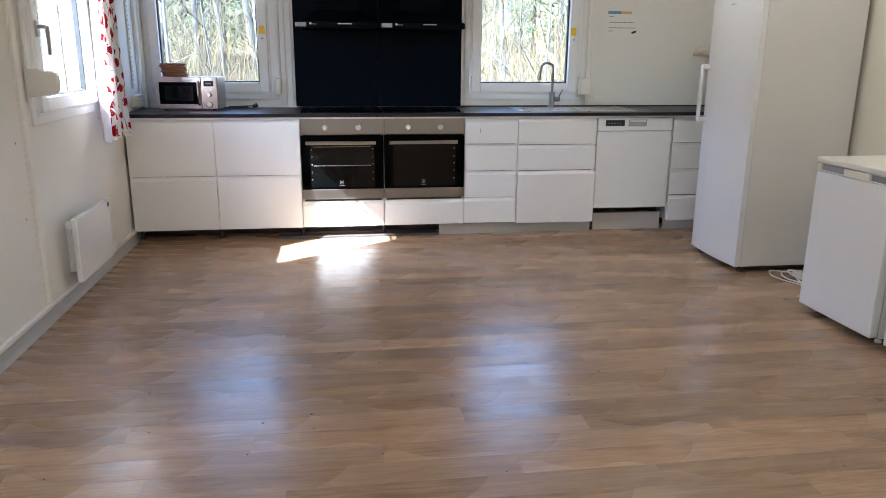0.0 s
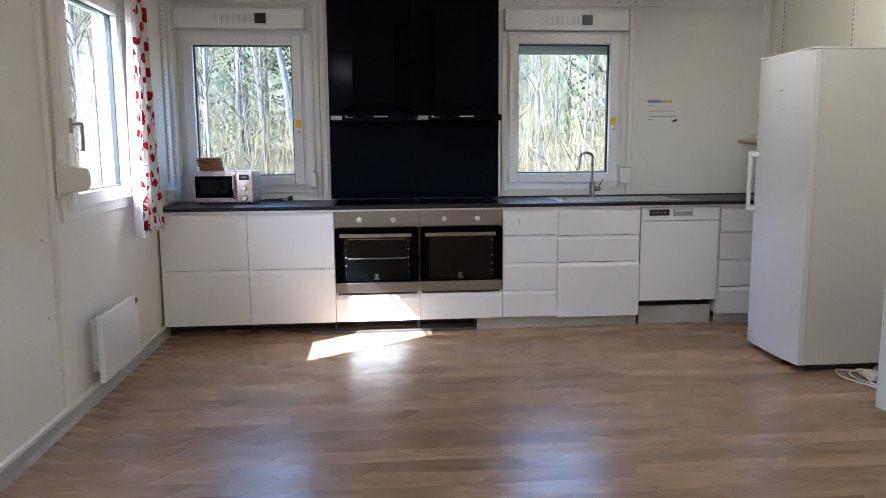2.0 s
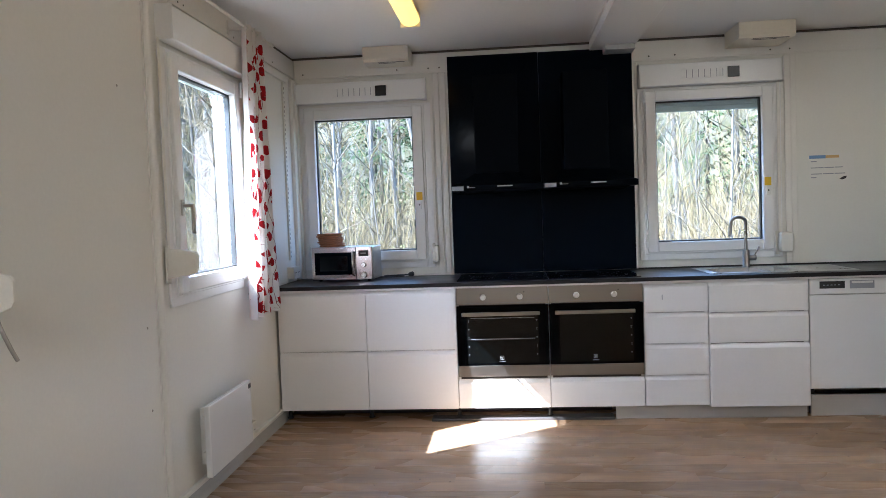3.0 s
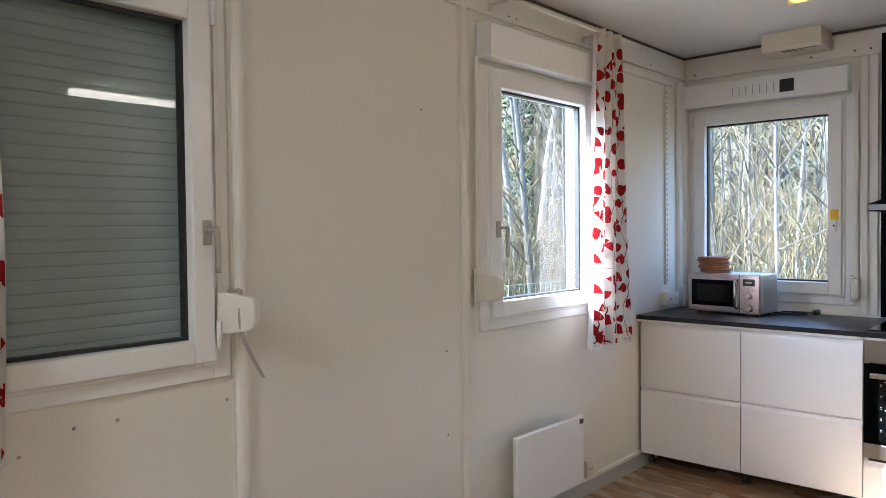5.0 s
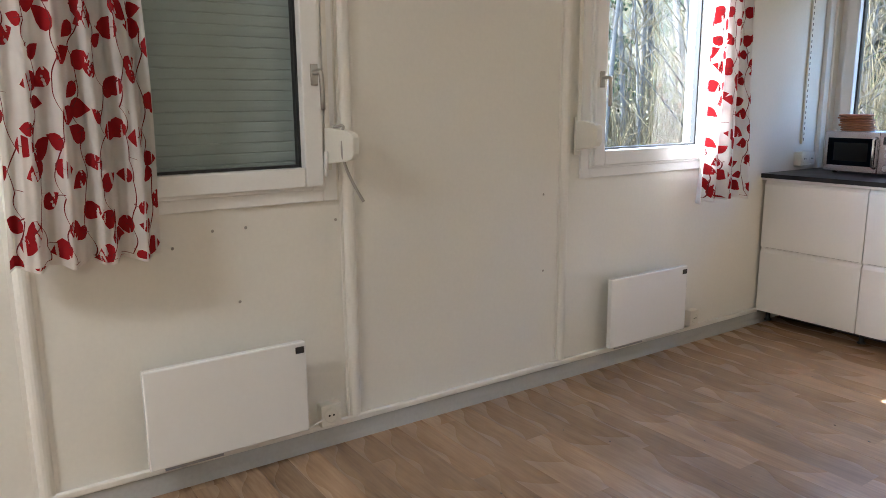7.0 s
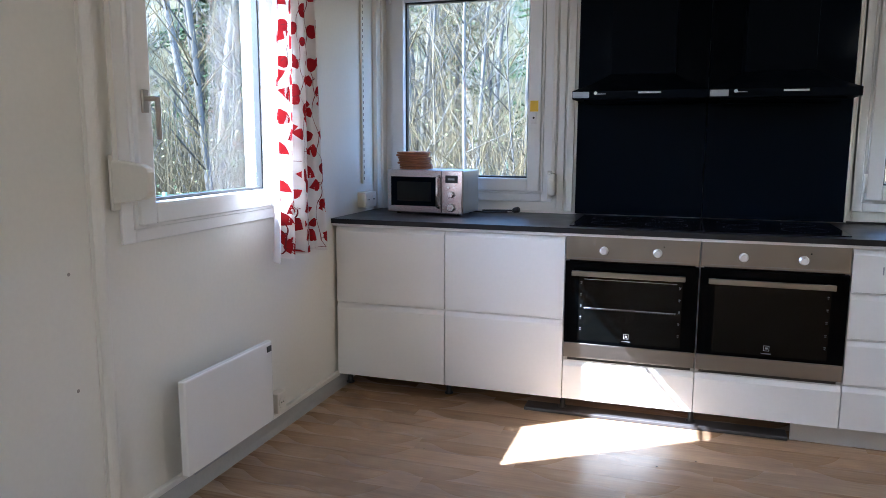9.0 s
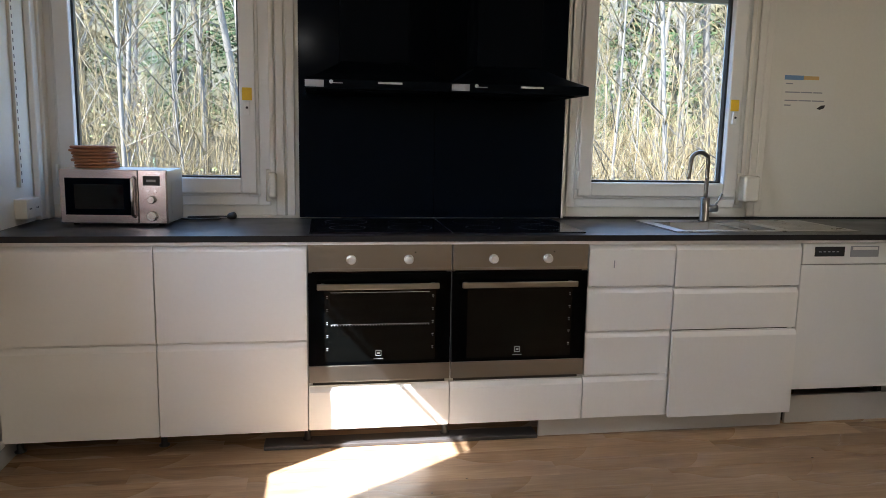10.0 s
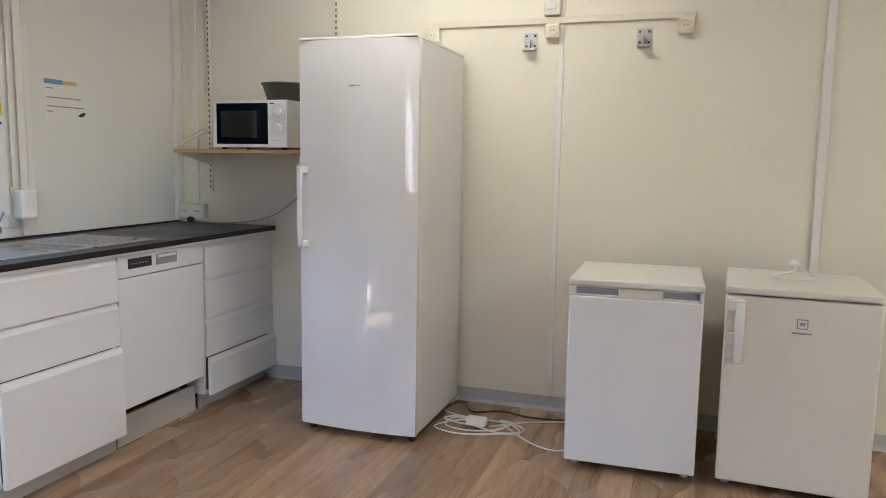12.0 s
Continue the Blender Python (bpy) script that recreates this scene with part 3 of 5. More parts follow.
def front(x0, x1, z0, z1, grip=True, out=0.0):
    """A white front with a grip cut along its upper edge."""
    s_ = Shape()
    g = 0.0025
    if grip:
        o = [(FY - out, z0 + g), (FY - out, z1 - 0.030), (FY - out + 0.004, z1 - 0.022), (FY - out + 0.013, z1 - 0.008), (FY - out + 0.013, z1 - g), (FY - out + 0.019, z1 - g), (FY - out + 0.019, z0 + g)]
        s_.prism(o, x0 + g, x1 - g, M_FRONT, "x")
    else:
        s_.box(x0 + g, x1 - g, FY - out, FY - out + 0.019, z0 + g, z1 - g, M_FRONT, 0.002)
    return s_


def base_unit(name, i, rows, label, category, shift=0.0):
    x0, x1 = JX[i], JX[i + 1]
    t = thing(name, ((x0 + x1) / 2, FY + 0.3, 0.085), label, category, group="kitchen base units")
    s_ = Shape()
    z_lo = rows[-1][0]
    for a, b in ((x0 + 0.001, x0 + 0.018), (x1 - 0.018, x1 - 0.001)):
        s_.box(a, b, FY + 0.022, YB - 0.06, z_lo, 0.878, M_FRONT)
    s_.box(x0 + 0.018, x1 - 0.018, FY + 0.022, YB - 0.06, z_lo, z_lo + 0.016, M_FRONT)
    s_.box(x0 + 0.018, x1 - 0.018, YB - 0.075, YB - 0.06, z_lo + 0.016, 0.878, M_FRONT)
    # Dark sheet behind the fronts paints the shade in the gaps between them.
    s_.box(x0 + 0.018, x1 - 0.018, FY + 0.03, FY + 0.034, z_lo + 0.016, 0.878, M_SHADOWLINE)
    s_.done("body", parent=t)
    for z0, z1, out in rows:
        front(x0, x1, z0, z1, True, out).done("drawer_front", parent=t)
    return t


base_unit("base_cabinet", 0, [(0.479, 0.883, 0), (0.088, 0.479, 0)], "white base cabinet with two deep drawers", "cabinet")
base_unit("base_cabinet", 1, [(0.479, 0.883, 0), (0.088, 0.479, 0)], "white base cabinet with two deep drawers", "cabinet")
base_unit("base_cabinet", 2, [(0.090, 0.284, 0)], "white low drawer unit below the built-in oven", "cabinet")
base_unit("base_cabinet", 3, [(0.090, 0.284, 0)], "white low drawer unit below the built-in oven", "cabinet")
base_unit("base_cabinet", 4, [(0.690, 0.880, 0.004), (0.490, 0.690, 0), (0.288, 0.490, 0), (0.092, 0.288, 0.002)], "narrow white base cabinet with four drawers", "cabinet")
base_unit("base_cabinet", 5, [(0.682, 0.880, 0.006), (0.488, 0.682, 0.006), (0.085, 0.488, 0.022)], "white sink cabinet, its deep lowest drawer not quite shut", "cabinet")
base_unit("base_cabinet", 7, [(0.685, 0.880, 0), (0.482, 0.685, 0), (0.280, 0.482, 0), (0.078, 0.280, 0.022)], "white base cabinet with four drawers, lowest ajar", "cabinet")
Shape().box(1.544, 1.549, FY - 0.0052, FY - 0.0045, 0.772, 0.805, M_GREYPRINT_SHADE).done("sticker", (1.546, FY - 0.0045, 0.772), label="thin dark mark on a drawer front", category="mark")


def oven(i, rack):
    x0, x1 = JX[i] + 0.003, JX[i + 1] - 0.003
    t = thing("oven", ((x0 + x1) / 2, FY + 0.28, 0.29), "built-in steel and black glass oven" + (" with a wire rack inside" if rack else " with dark empty window"), "oven", group="built-in ovens")
    Shape().box(x0 + 0.02, x1 - 0.02, FY + 0.035, YB - 0.10, 0.30, 0.86, M_DARK).done("body", parent=t)
    s_ = Shape().box(x0, x1, FY - 0.004, FY + 0.034, 0.768, 0.881, M_STEEL, 0.002)
    s_.box(x0 + 0.04, x1 - 0.04, FY - 0.0052, FY - 0.0042, 0.779, 0.7805, M_GREYPRINT_SHADE)
    s_.box(x0 + 0.435, x0 + 0.441, FY - 0.0052, FY - 0.0042, 0.843, 0.849, M_BLACK)
    for kx in (0.174, 0.411):
        for j in range(9):
            a = math.pi * (0.25 + j * 0.19) + math.pi / 2
            s_.box(x0 + kx + 0.027 * math.cos(a) - 0.0012, x0 + kx + 0.027 * math.cos(a) + 0.0012, FY - 0.0052, FY - 0.0042, 0.817 + 0.027 * math.sin(a) - 0.0012, 0.817 + 0.027 * math.sin(a) + 0.0012, M_GREYPRINT_SHADE)
    s_.done("control_panel", parent=t)
    for kx in (0.174, 0.411):
        Shape().lathe((x0 + kx, FY - 0.004, 0.817), (0, -1, 0), [(0.020, 0), (0.020, 0.004), (0.0175, 0.006), (0.0165, 0.022), (0.014, 0.025)], M_KNOB, 28).done("knob", parent=t)
    s_ = Shape()
    s_.box(x0, x1, FY - 0.006, FY + 0.030, 0.372, 0.762, M_OVENBLACK, 0.002)
    s_.box(x0 + 0.065, x1 - 0.065, FY - 0.0075, FY - 0.0062, 0.388, 0.700, M_OVENGLASS)
    for j in range(5):
        z = 0.665 - j * 0.055
        for xx in (x0 + 0.072, x1 - 0.08):
            if rack or xx > x0 + 0.2:
                s_.box(xx, xx + 0.008, FY - 0.0085, FY - 0.0076, z, z + 0.002, M_MARK)
                s_.box(xx + 0.001, xx + 0.007, FY - 0.0085, FY - 0.0076, z - 0.008, z - 0.006, M_GREYPRINT_SHADE)
    s_.done("door", parent=t)
    Shape().box(x0, x1, FY - 0.006, FY + 0.030, 0.300, 0.371, M_STEEL, 0.002).done("door_rail", parent=t, label="brushed steel strip")
    s_ = Shape().box(x0 + 0.035, x1 - 0.055, FY - 0.050, FY - 0.036, 0.700, 0.724, M_STEEL, 0.003)
    for xx in (x0 + 0.05, x1 - 0.085):
        s_.box(xx, xx + 0.016, FY - 0.037, FY - 0.006, 0.704, 0.720, M_STEEL, 0.002)
    s_.done("handle", parent=t, label="brushed steel bar handle")
    if rack:
        s_ = Shape()
        for z in (0.545,):
            s_.box(x0 + 0.09, x1 - 0.09, FY - 0.0085, FY - 0.0076, z, z + 0.0022, M_GREYPRINT_SHADE)
            for j in range(34):
                xx = x0 + 0.093 + j * 0.0122
                s_.box(xx, xx + 0.003, FY - 0.0085, FY - 0.0076, z - 0.005, z, M_GREYPRINT_SHADE)
        s_.box(x0 + 0.09, x1 - 0.09, FY - 0.0085, FY - 0.0076, 0.680, 0.682, M_MARK)
        s_.done("rack", parent=t, label="pale wire rack seen through glass")
    s_ = Shape()
    cx = (x0 + x1) / 2 - 0.008
    for a, b, c, d in ((-0.012, 0.012, 0.022, 0.024), (-0.012, 0.012, 0.0, 0.002), (-0.012, -0.010, 0.0, 0.024), (0.010, 0.012, 0.0, 0.024), (-0.005, 0.006, 0.008, 0.016)):
        s_.box(cx + a, cx + b, FY - 0.0085, FY - 0.0076, 0.410 + c, 0.410 + d, M_MARK)
    s_.box(cx - 0.02, cx + 0.02, FY - 0.0085, FY - 0.0076, 0.396, 0.400, M_GREYPRINT_SHADE)
    s_.done("badge", parent=t)


oven(2, True)
oven(3, False)

t = thing("dishwasher", (2.741, FY + 0.3, 0.10), "white built-in dishwasher with dark display strip", "dishwasher")
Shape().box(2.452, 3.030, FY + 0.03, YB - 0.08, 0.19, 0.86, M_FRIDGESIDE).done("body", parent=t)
Shape().box(2.446, 3.036, FY + 0.004, FY + 0.028, 0.185, 0.775, M_FRIDGE, 0.004).done("door", parent=t)
s = Shape().box(2.446, 3.036, FY + 0.002, FY + 0.028, 0.779, 0.876, M_FRIDGE, 0.004)
s.box(2.505, 2.655, FY - 0.0005, FY + 0.0035, 0.815, 0.860, M_BLACK, 0.001)
for j in range(5):
    s.box(2.525 + j * 0.022, 2.537 + j * 0.022, FY - 0.0015, FY - 0.0007, 0.835, 0.838, M_MARK)
s.box(2.685, 2.83, FY - 0.0005, FY + 0.0035, 0.812, 0.862, M_GREYPRINT_SHADE, 0.001)
s.box(2.695, 2.82, FY - 0.004, FY, 0.845, 0.858, M_FRIDGE, 0.001)
s.done("control_panel", parent=t)
for x in (2.49, 2.99):
    Shape().box(x - 0.012, x + 0.012, FY + 0.09, FY + 0.12, 0.0, 0.19, M_BLACK, 0.002).done("foot", parent=t)

# plinths: bare gap below the ovens with its shade as a dark board, loose boards on the floor
s = Shape()
s.box(1.25, 2.44, FY + 0.045, FY + 0.061, 0.0, 0.083, M_PLINTH, 0.001)
s.box(2.47, 3.02, FY + 0.060, FY + 0.076, 0.0, 0.135, M_PLINTH, 0.001)
s.box(3.05, 3.68, FY + 0.055, FY + 0.071, 0.0, 0.075, M_PLINTH, 0.001)
s.done("plinth", (2.4, FY + 0.045, 0), label="pale plinth board below the kitchen units", category="plinth", kind="structure")
# Dark board set back in the gap, its colour standing for the shade there.
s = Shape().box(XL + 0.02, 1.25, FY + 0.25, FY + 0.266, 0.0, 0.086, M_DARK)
s.done("plinth", (0.2, FY + 0.25, 0), label="dark board painting the shade behind the missing plinth", category="plinth", kind="structure")
s = Shape().box(0.05, 1.24, FY + 0.02, FY + 0.12, 0.001, 0.017, M_DARK, 0.003)
s.done("plinth_board", (0.6, FY + 0.07, 0.001), label="loose dark plinth board lying on the floor", category="board")
for x in (-0.92, -0.36, 0.23, 0.83, 1.40):
    s = Shape().lathe((x, FY + 0.09, 0.0175), (0, 0, 1), [(0.022, 0), (0.022, 0.006), (0.013, 0.010), (0.013, 0.055), (0.024, 0.060), (0.024, 0.070)], M_BLACK, 16)
    s.done("cabinet_foot", (x, FY + 0.09, 0.0175), label="black plastic adjustable cabinet foot", category="foot", group="cabinet feet")

# worktop with sink cut-out
t = thing("worktop", (1.3, 6.78, 0.885), "black laminate worktop with a pale under-edge", "worktop", kind="structure")
CT = 0.918
s = Shape()
SX0, SX1, SY0, SY1 = 1.90, 2.40, 6.56, 6.90
for a, b, c, d in ((XL + 0.001, SX0, FY - 0.022, YB - 0.001), (SX1, XR - 0.001, FY - 0.022, YB - 0.001), (SX0, SX1, FY - 0.022, SY0), (SX0, SX1, SY1, YB - 0.001)):
    s.box(a, b, c, d, 0.893, CT, M_TOP)
s.done("slab", parent=t)
Shape().box(XL + 0.001, XR - 0.001, FY - 0.014, FY + 0.005, 0.880, 0.8925, M_FRONT, 0.001).done("edge_strip", parent=t, label="white strip below the slab")
Shape().box(XL + 0.001, 0.19, YB - 0.012, YB - 0.0015, CT, CT + 0.012, M_TRIM, 0.002).done("sealing_strip", parent=t)
Shape().box(1.50, XR - 0.03, YB - 0.012, YB - 0.0015, CT, CT + 0.010, M_BLACK, 0.002).done("sealing_strip", parent=t)

t = thing("sink", (2.3, 6.75, CT), "stainless steel sink with one and a half bowls and drainer", "sink")
s = Shape()
R0, R1, R2, R3 = 1.86, 2.78, 6.52, 6.985
z0, z1 = CT + 0.0005, CT + 0.005
B1, B2 = (1.92, 2.22), (2.25, 2.385)
for a, b, c, d in ((R0, R1, R2, SY0 + 0.01), (R0, R1, SY1 - 0.01, R3), (R0, B1[0], SY0 + 0.01, SY1 - 0.01), (B1[1], B2[0], SY0 + 0.01, SY1 - 0.01), (B2[1], R1, SY0 + 0.01, SY1 - 0.01)):
    s.box(a, b, c, d, z0, z1, M_SINK)
for j in range(10):
    s.box(2.45, 2.75, 6.58 + j * 0.033, 6.590 + j * 0.033, z1, z1 + 0.0016, M_SINK, 0.0006)
s.done("rim", parent=t)
for (a, b), deep in ((B1, 0.16), (B2, 0.11)):
    c, d = SY0 + 0.01, SY1 - 0.01
    zb = CT - deep
    s = Shape()
    for q in ([(a, c, z0), (b, c, z0), (b - 0.02, c + 0.02, zb), (a + 0.02, c + 0.02, zb)], [(b, c, z0), (b, d, z0), (b - 0.02, d - 0.02, zb), (b - 0.02, c + 0.02, zb)],
              [(b, d, z0), (a, d, z0), (a + 0.02, d - 0.02, zb), (b - 0.02, d - 0.02, zb)], [(a, d, z0), (a, c, z0), (a + 0.02, c + 0.02, zb), (a + 0.02, d - 0.02, zb)],
              [(a + 0.02, c + 0.02, zb), (b - 0.02, c + 0.02, zb), (b - 0.02, d - 0.02, zb), (a + 0.02, d - 0.02, zb)]):
        s.poly(q, M_SINK)
    s.lathe(((a + b) / 2, (c + d) / 2, zb + 0.001), (0, 0, 1), [(0.04, 0), (0.038, 0.003), (0.02, 0.002)], M_CHROME, 20)
    s.done("bowl", parent=t)
t = thing("kitchen_tap", (2.215, 6.935, CT + 0.005), "brushed steel kitchen tap with a high bent spout", "tap")
bx, by, bz = 2.215, 6.935, CT + 0.005
Shape().lathe((bx, by, bz), (0, 0, 1), [(0.028, 0), (0.028, 0.005), (0.023, 0.008), (0.023, 0.115), (0.020, 0.12)], M_TAP, 24).done("body", parent=t)
Shape().tube(smooth_path([(bx, by, bz + 0.11), (bx, by, bz + 0.30), (bx - 0.012, by - 0.003, bz + 0.332), (bx - 0.052, by - 0.013, bz + 0.346), (bx - 0.092, by - 0.023, bz + 0.332), (bx - 0.106, by - 0.027, bz + 0.30), (bx - 0.116, by - 0.030, bz + 0.215)], 6), 0.0105, M_TAP, 14).done("spout", parent=t)
s = Shape().lathe((bx + 0.018, by, bz + 0.065), (1, -0.1, 0), [(0.020, 0), (0.020, 0.045), (0.016, 0.048)], M_TAP, 20)
s.tube([(bx + 0.055, by, bz + 0.075), (bx + 0.085, by - 0.01, bz + 0.14)], 0.005, M_TAP, 8)
s.done("lever", parent=t)

# hobs flush on the worktop
for i, (a, b) in enumerate(((0.245, 0.838), (0.844, 1.43))):
    t = thing("hob", ((a + b) / 2, 6.75, CT), "flush black glass induction hob", "hob", group="hobs")
    Shape().box(a, b, 6.50, 7.015, CT + 0.0004, CT + 0.006, M_HOB, 0.002).done("plate", parent=t)
    for cx, cy, r in ((a + 0.16, 6.66, 0.075), (b - 0.16, 6.66, 0.095), (a + 0.16, 6.88, 0.095), (b - 0.16, 6.88, 0.075)):
        s = Shape()
        for j in range(36):
            p, q = 2 * math.pi * j / 36, 2 * math.pi * (j + 0.6) / 36
            s.poly([(cx + rr * math.cos(u), cy + rr * math.sin(u), CT + 0.0066) for rr, u in ((r, p), (r, q), (r + 0.0015, q), (r + 0.0015, p))], M_GREYPRINT_SHADE)
        s.done("zone_print", parent=t, kind="stuff")

# splash panel and hoods
t = thing("splash_panel", (0.84, 7.05, CT), "high black glass splashback in two sheets", "splashback", kind="structure")
for a, b, z in ((0.190, 0.8385, 2.492), (0.8405, 1.495, 2.490)):
    Shape().box(a, b, YB - 0.045, YB - 0.016, CT + 0.008, z, M_BLACKGLASS, 0.0015).done("panel", parent=t)
Shape().box(1.4955, 1.506, YB - 0.046, YB, CT + 0.008, 2.45, M_TRIM, 0.001).done("edge_strip", parent=t, label="white edging strip")
for i, (a, b) in enumerate(((0.229, 0.832), (0.836, 1.440))):
    c = (a + b) / 2
    t = thing("cooker_hood", (c, 6.85, 1.5), "black chimney cooker hood with flared canopy", "cooker hood", group="cooker hoods")
    s = Shape()
    k = s.slot(M_HOOD)
    levels = [(1.508, a, b, 6.58), (1.545, a, b, 6.58), (1.575, a + 0.06, b - 0.06, 6.66), (1.635, c - 0.15, c + 0.15, 6.80)]
    loops = [[s.bm.verts.new(p) for p in ((x0, y0, z), (x1, y0, z), (x1, YB - 0.05, z), (x0, YB - 0.05, z))] for z, x0, x1, y0 in levels]
    for p, q in zip(loops, loops[1:]):
        for j in range(4):
            s.bm.faces.new((p[j], p[(j + 1) % 4], q[(j + 1) % 4], q[j]))
    s.bm.faces.new(loops[0][::-1]), s.bm.faces.new(loops[-1])
    s.done("canopy", parent=t)
    Shape().box(c - 0.15, c + 0.15, 6.80, YB - 0.05, 1.636, 2.30, M_HOOD, 0.003).done("chimney", parent=t)
    s = Shape().box(a + 0.002, a + 0.078, 6.5775, 6.5795, 1.513, 1.541, M_GREYPRINT_SHADE)
    s.done("control_display", parent=t)
    Shape().box(a + 0.30, a + 0.40, 6.5775, 6.5795, 1.531, 1.539, M_MARK).done("label_strip", parent=t)
    s = Shape().box(a + 0.108, a + 0.155, 6.5775, 6.5795, 1.529, 1.532, M_MARK)
    s.lathe((a + 0.108, 6.5795, 1.535), (0, -1, 0), [(0.008, 0), (0.008, 0.002)], M_MARK, 12)
    s.done("badge", parent=t)
    Shape().box(a + 0.05, b - 0.05, 6.62, 7.0, 1.500, 1.509, M_HOOD, 0.002).done("filter", parent=t)

# ---- appliances on the worktop ----
t = thing("microwave_oven", (-0.57, 6.755, CT), "steel microwave oven with dark door on the worktop", "microwave")
mx0, mx1, my0, my1, mz0, mz1 = -0.79, -0.353, 6.755, 7.005, CT + 0.012, CT + 0.240
MWTURN = radians(-5)
s = Shape().box(mx0, mx1, my0 + 0.02, my1, mz0, mz1, M_MWSIDE, 0.006)
s.box(mx1 + 0.0002, mx1 + 0.002, my0 + 0.07, my1 - 0.06, mz0 + 0.04, mz1 - 0.05, M_MWSIDE, 0.0006)
for x in (mx0 + 0.04, mx1 - 0.04):
    for y in (my0 + 0.06, my1 - 0.04):
        s.lathe((x, y, CT + 0.0005), (0, 0, 1), [(0.014, 0), (0.012, 0.013)], M_BLACK, 10)
s.done("body", parent=t)
s = Shape().box(mx0, mx1 - 0.118, my0, my0 + 0.019, mz0, mz1, M_MWSTEEL, 0.003)
s.box(mx0 + 0.022, mx1 - 0.135, my0 - 0.002, my0 + 0.001, mz0 + 0.036, mz1 - 0.036, M_BLACKGLASS, 0.001)
s.box(mx0 + 0.06, mx1 - 0.175, my0 - 0.003, my0 - 0.0022, mz0 + 0.062, mz1 - 0.062, M_OVENGLASS)
s.done("door", parent=t)
s = Shape().box(mx1 - 0.116, mx1, my0, my0 + 0.019, mz0, mz1, M_MWSTEEL, 0.003)
s.box(mx1 - 0.095, mx1 - 0.025, my0 - 0.002, my0 + 0.001, mz1 - 0.065, mz1 - 0.025, M_BLACK, 0.001)
s.box(mx1 - 0.080, mx1 - 0.042, my0 - 0.003, my0 - 0.0022, mz1 - 0.050, mz1 - 0.040, M_GREYPRINT_SHADE)
for x in (mx1 - 0.076, mx1 - 0.044):
    s.lathe((x, my0, mz1 - 0.088), (0, -1, 0), [(0.007, 0), (0.006, 0.004)], M_CHROME, 12)
s.done("control_panel", parent=t)
for z, r in ((mz1 - 0.125, 0.017), (mz1 - 0.195, 0.022)):
    Shape().lathe((mx1 - 0.06, my0, z), (0, -1, 0), [(r, 0), (r * 0.95, 0.016), (r * 0.8, 0.02)], M_CHROME, 20).done("knob", parent=t)
Shape().tube([(mx1 - 0.133, my0 - 0.001, mz0 + 0.03), (mx1 - 0.133, my0 - 0.026, mz0 + 0.04), (mx1 - 0.133, my0 - 0.026, mz1 - 0.04), (mx1 - 0.133, my0 - 0.001, mz1 - 0.03)], 0.007, M_CHROME, 10).done("handle", parent=t)
t.rotation_euler.z = MWTURN
for j in range(7):
    s = Shape().lathe((0, 0, 0), (0, 0, 1), [(0.080, 0.0), (0.090, 0.002), (0.0925, 0.007), (0.089, 0.012), (0.06, 0.0135)], M_CORK, 28)
    ob = s.done("table_mat", label="round reddish-brown woven table mat in a stack", category="mat", group="stack of table mats")
    ob.location = (-0.67 + 0.005 * math.sin(j * 2.3) - 0.003 * j, 6.90 + 0.004 * math.cos(j * 1.7), mz1 + 0.0005 + 0.0137 * j)
s = Shape().tube(smooth_path([(-0.40, 7.02, CT + 0.008), (-0.33, 6.98, CT + 0.007), (-0.25, 6.96, CT + 0.007), (-0.17, 6.99, CT + 0.008), (-0.24, 7.02, CT + 0.010), (-0.32, 7.03, CT + 0.010), (-0.22, 7.00, CT + 0.016), (-0.12, 6.97, CT + 0.02)]), 0.0045, M_BLACK)
s.lathe((-0.135, 6.972, CT + 0.018), (1, -0.2, 0.25), [(0.010, 0), (0.016, 0.012), (0.017, 0.035), (0.012, 0.04)], M_BLACK, 12)
s.done("power_cable", (-0.3, 7.0, CT + 0.003), label="black power cable and plug coiled on the worktop", category="cable")


def socket_box(at_pos, axis, wide, high, deep, count, label, m=M_OLDWHITE):
    """A surface socket with round wells; axis names the wall's inward side."""
    x, y, z = at_pos
    t_ = thing("wall_socket", at_pos, label, "socket", group="wall sockets")
    s_ = Shape()
    if axis == "+x":
        s_.box(x, x + deep, y, y + wide, z, z + high, m, 0.004)
        n_ = (1, 0, 0)
        cs = [(x + deep, y + wide * (j + 0.5) / count, z + high / 2) for j in range(count)]
    elif axis == "-x":
        s_.box(x - deep, x, y, y + wide, z, z + high, m, 0.004)
        n_ = (-1, 0, 0)
        cs = [(x - deep, y + wide * (j + 0.5) / count, z + high / 2) for j in range(count)]
    s_.done("box", parent=t_)
    for c in cs:
        s2 = Shape()
        r = min(high, wide / count) * 0.36
        s2.lathe(c, n_, [(r, 0.0003), (r, 0.002), (r * 0.86, 0.002), (r * 0.82, 0.0006)], m, 20)
        for dy in (-0.3, 0.3):
            s2.lathe((c[0] + n_[0] * 0.001, c[1] + dy * r, c[2]), n_, [(r * 0.14, 0), (r * 0.14, 0.0015)], M_BLACK, 8)
        s2.done("outlet", parent=t_)


socket_box((XL, 6.76, 0.945), "+x", 0.15, 0.085, 0.05, 2, "white double socket beside the microwave")
socket_box((XL, 3.575, 0.095), "+x", 0.085, 0.09, 0.045, 1, "small white socket box above the skirting")
socket_box((XL, 5.80, 0.105), "+x", 0.075, 0.09, 0.045, 1, "small white socket box above the skirting")
socket_box((XR, 6.90, 0.945), "-x", 0.19, 0.085, 0.05, 2, "white double socket above the worktop")

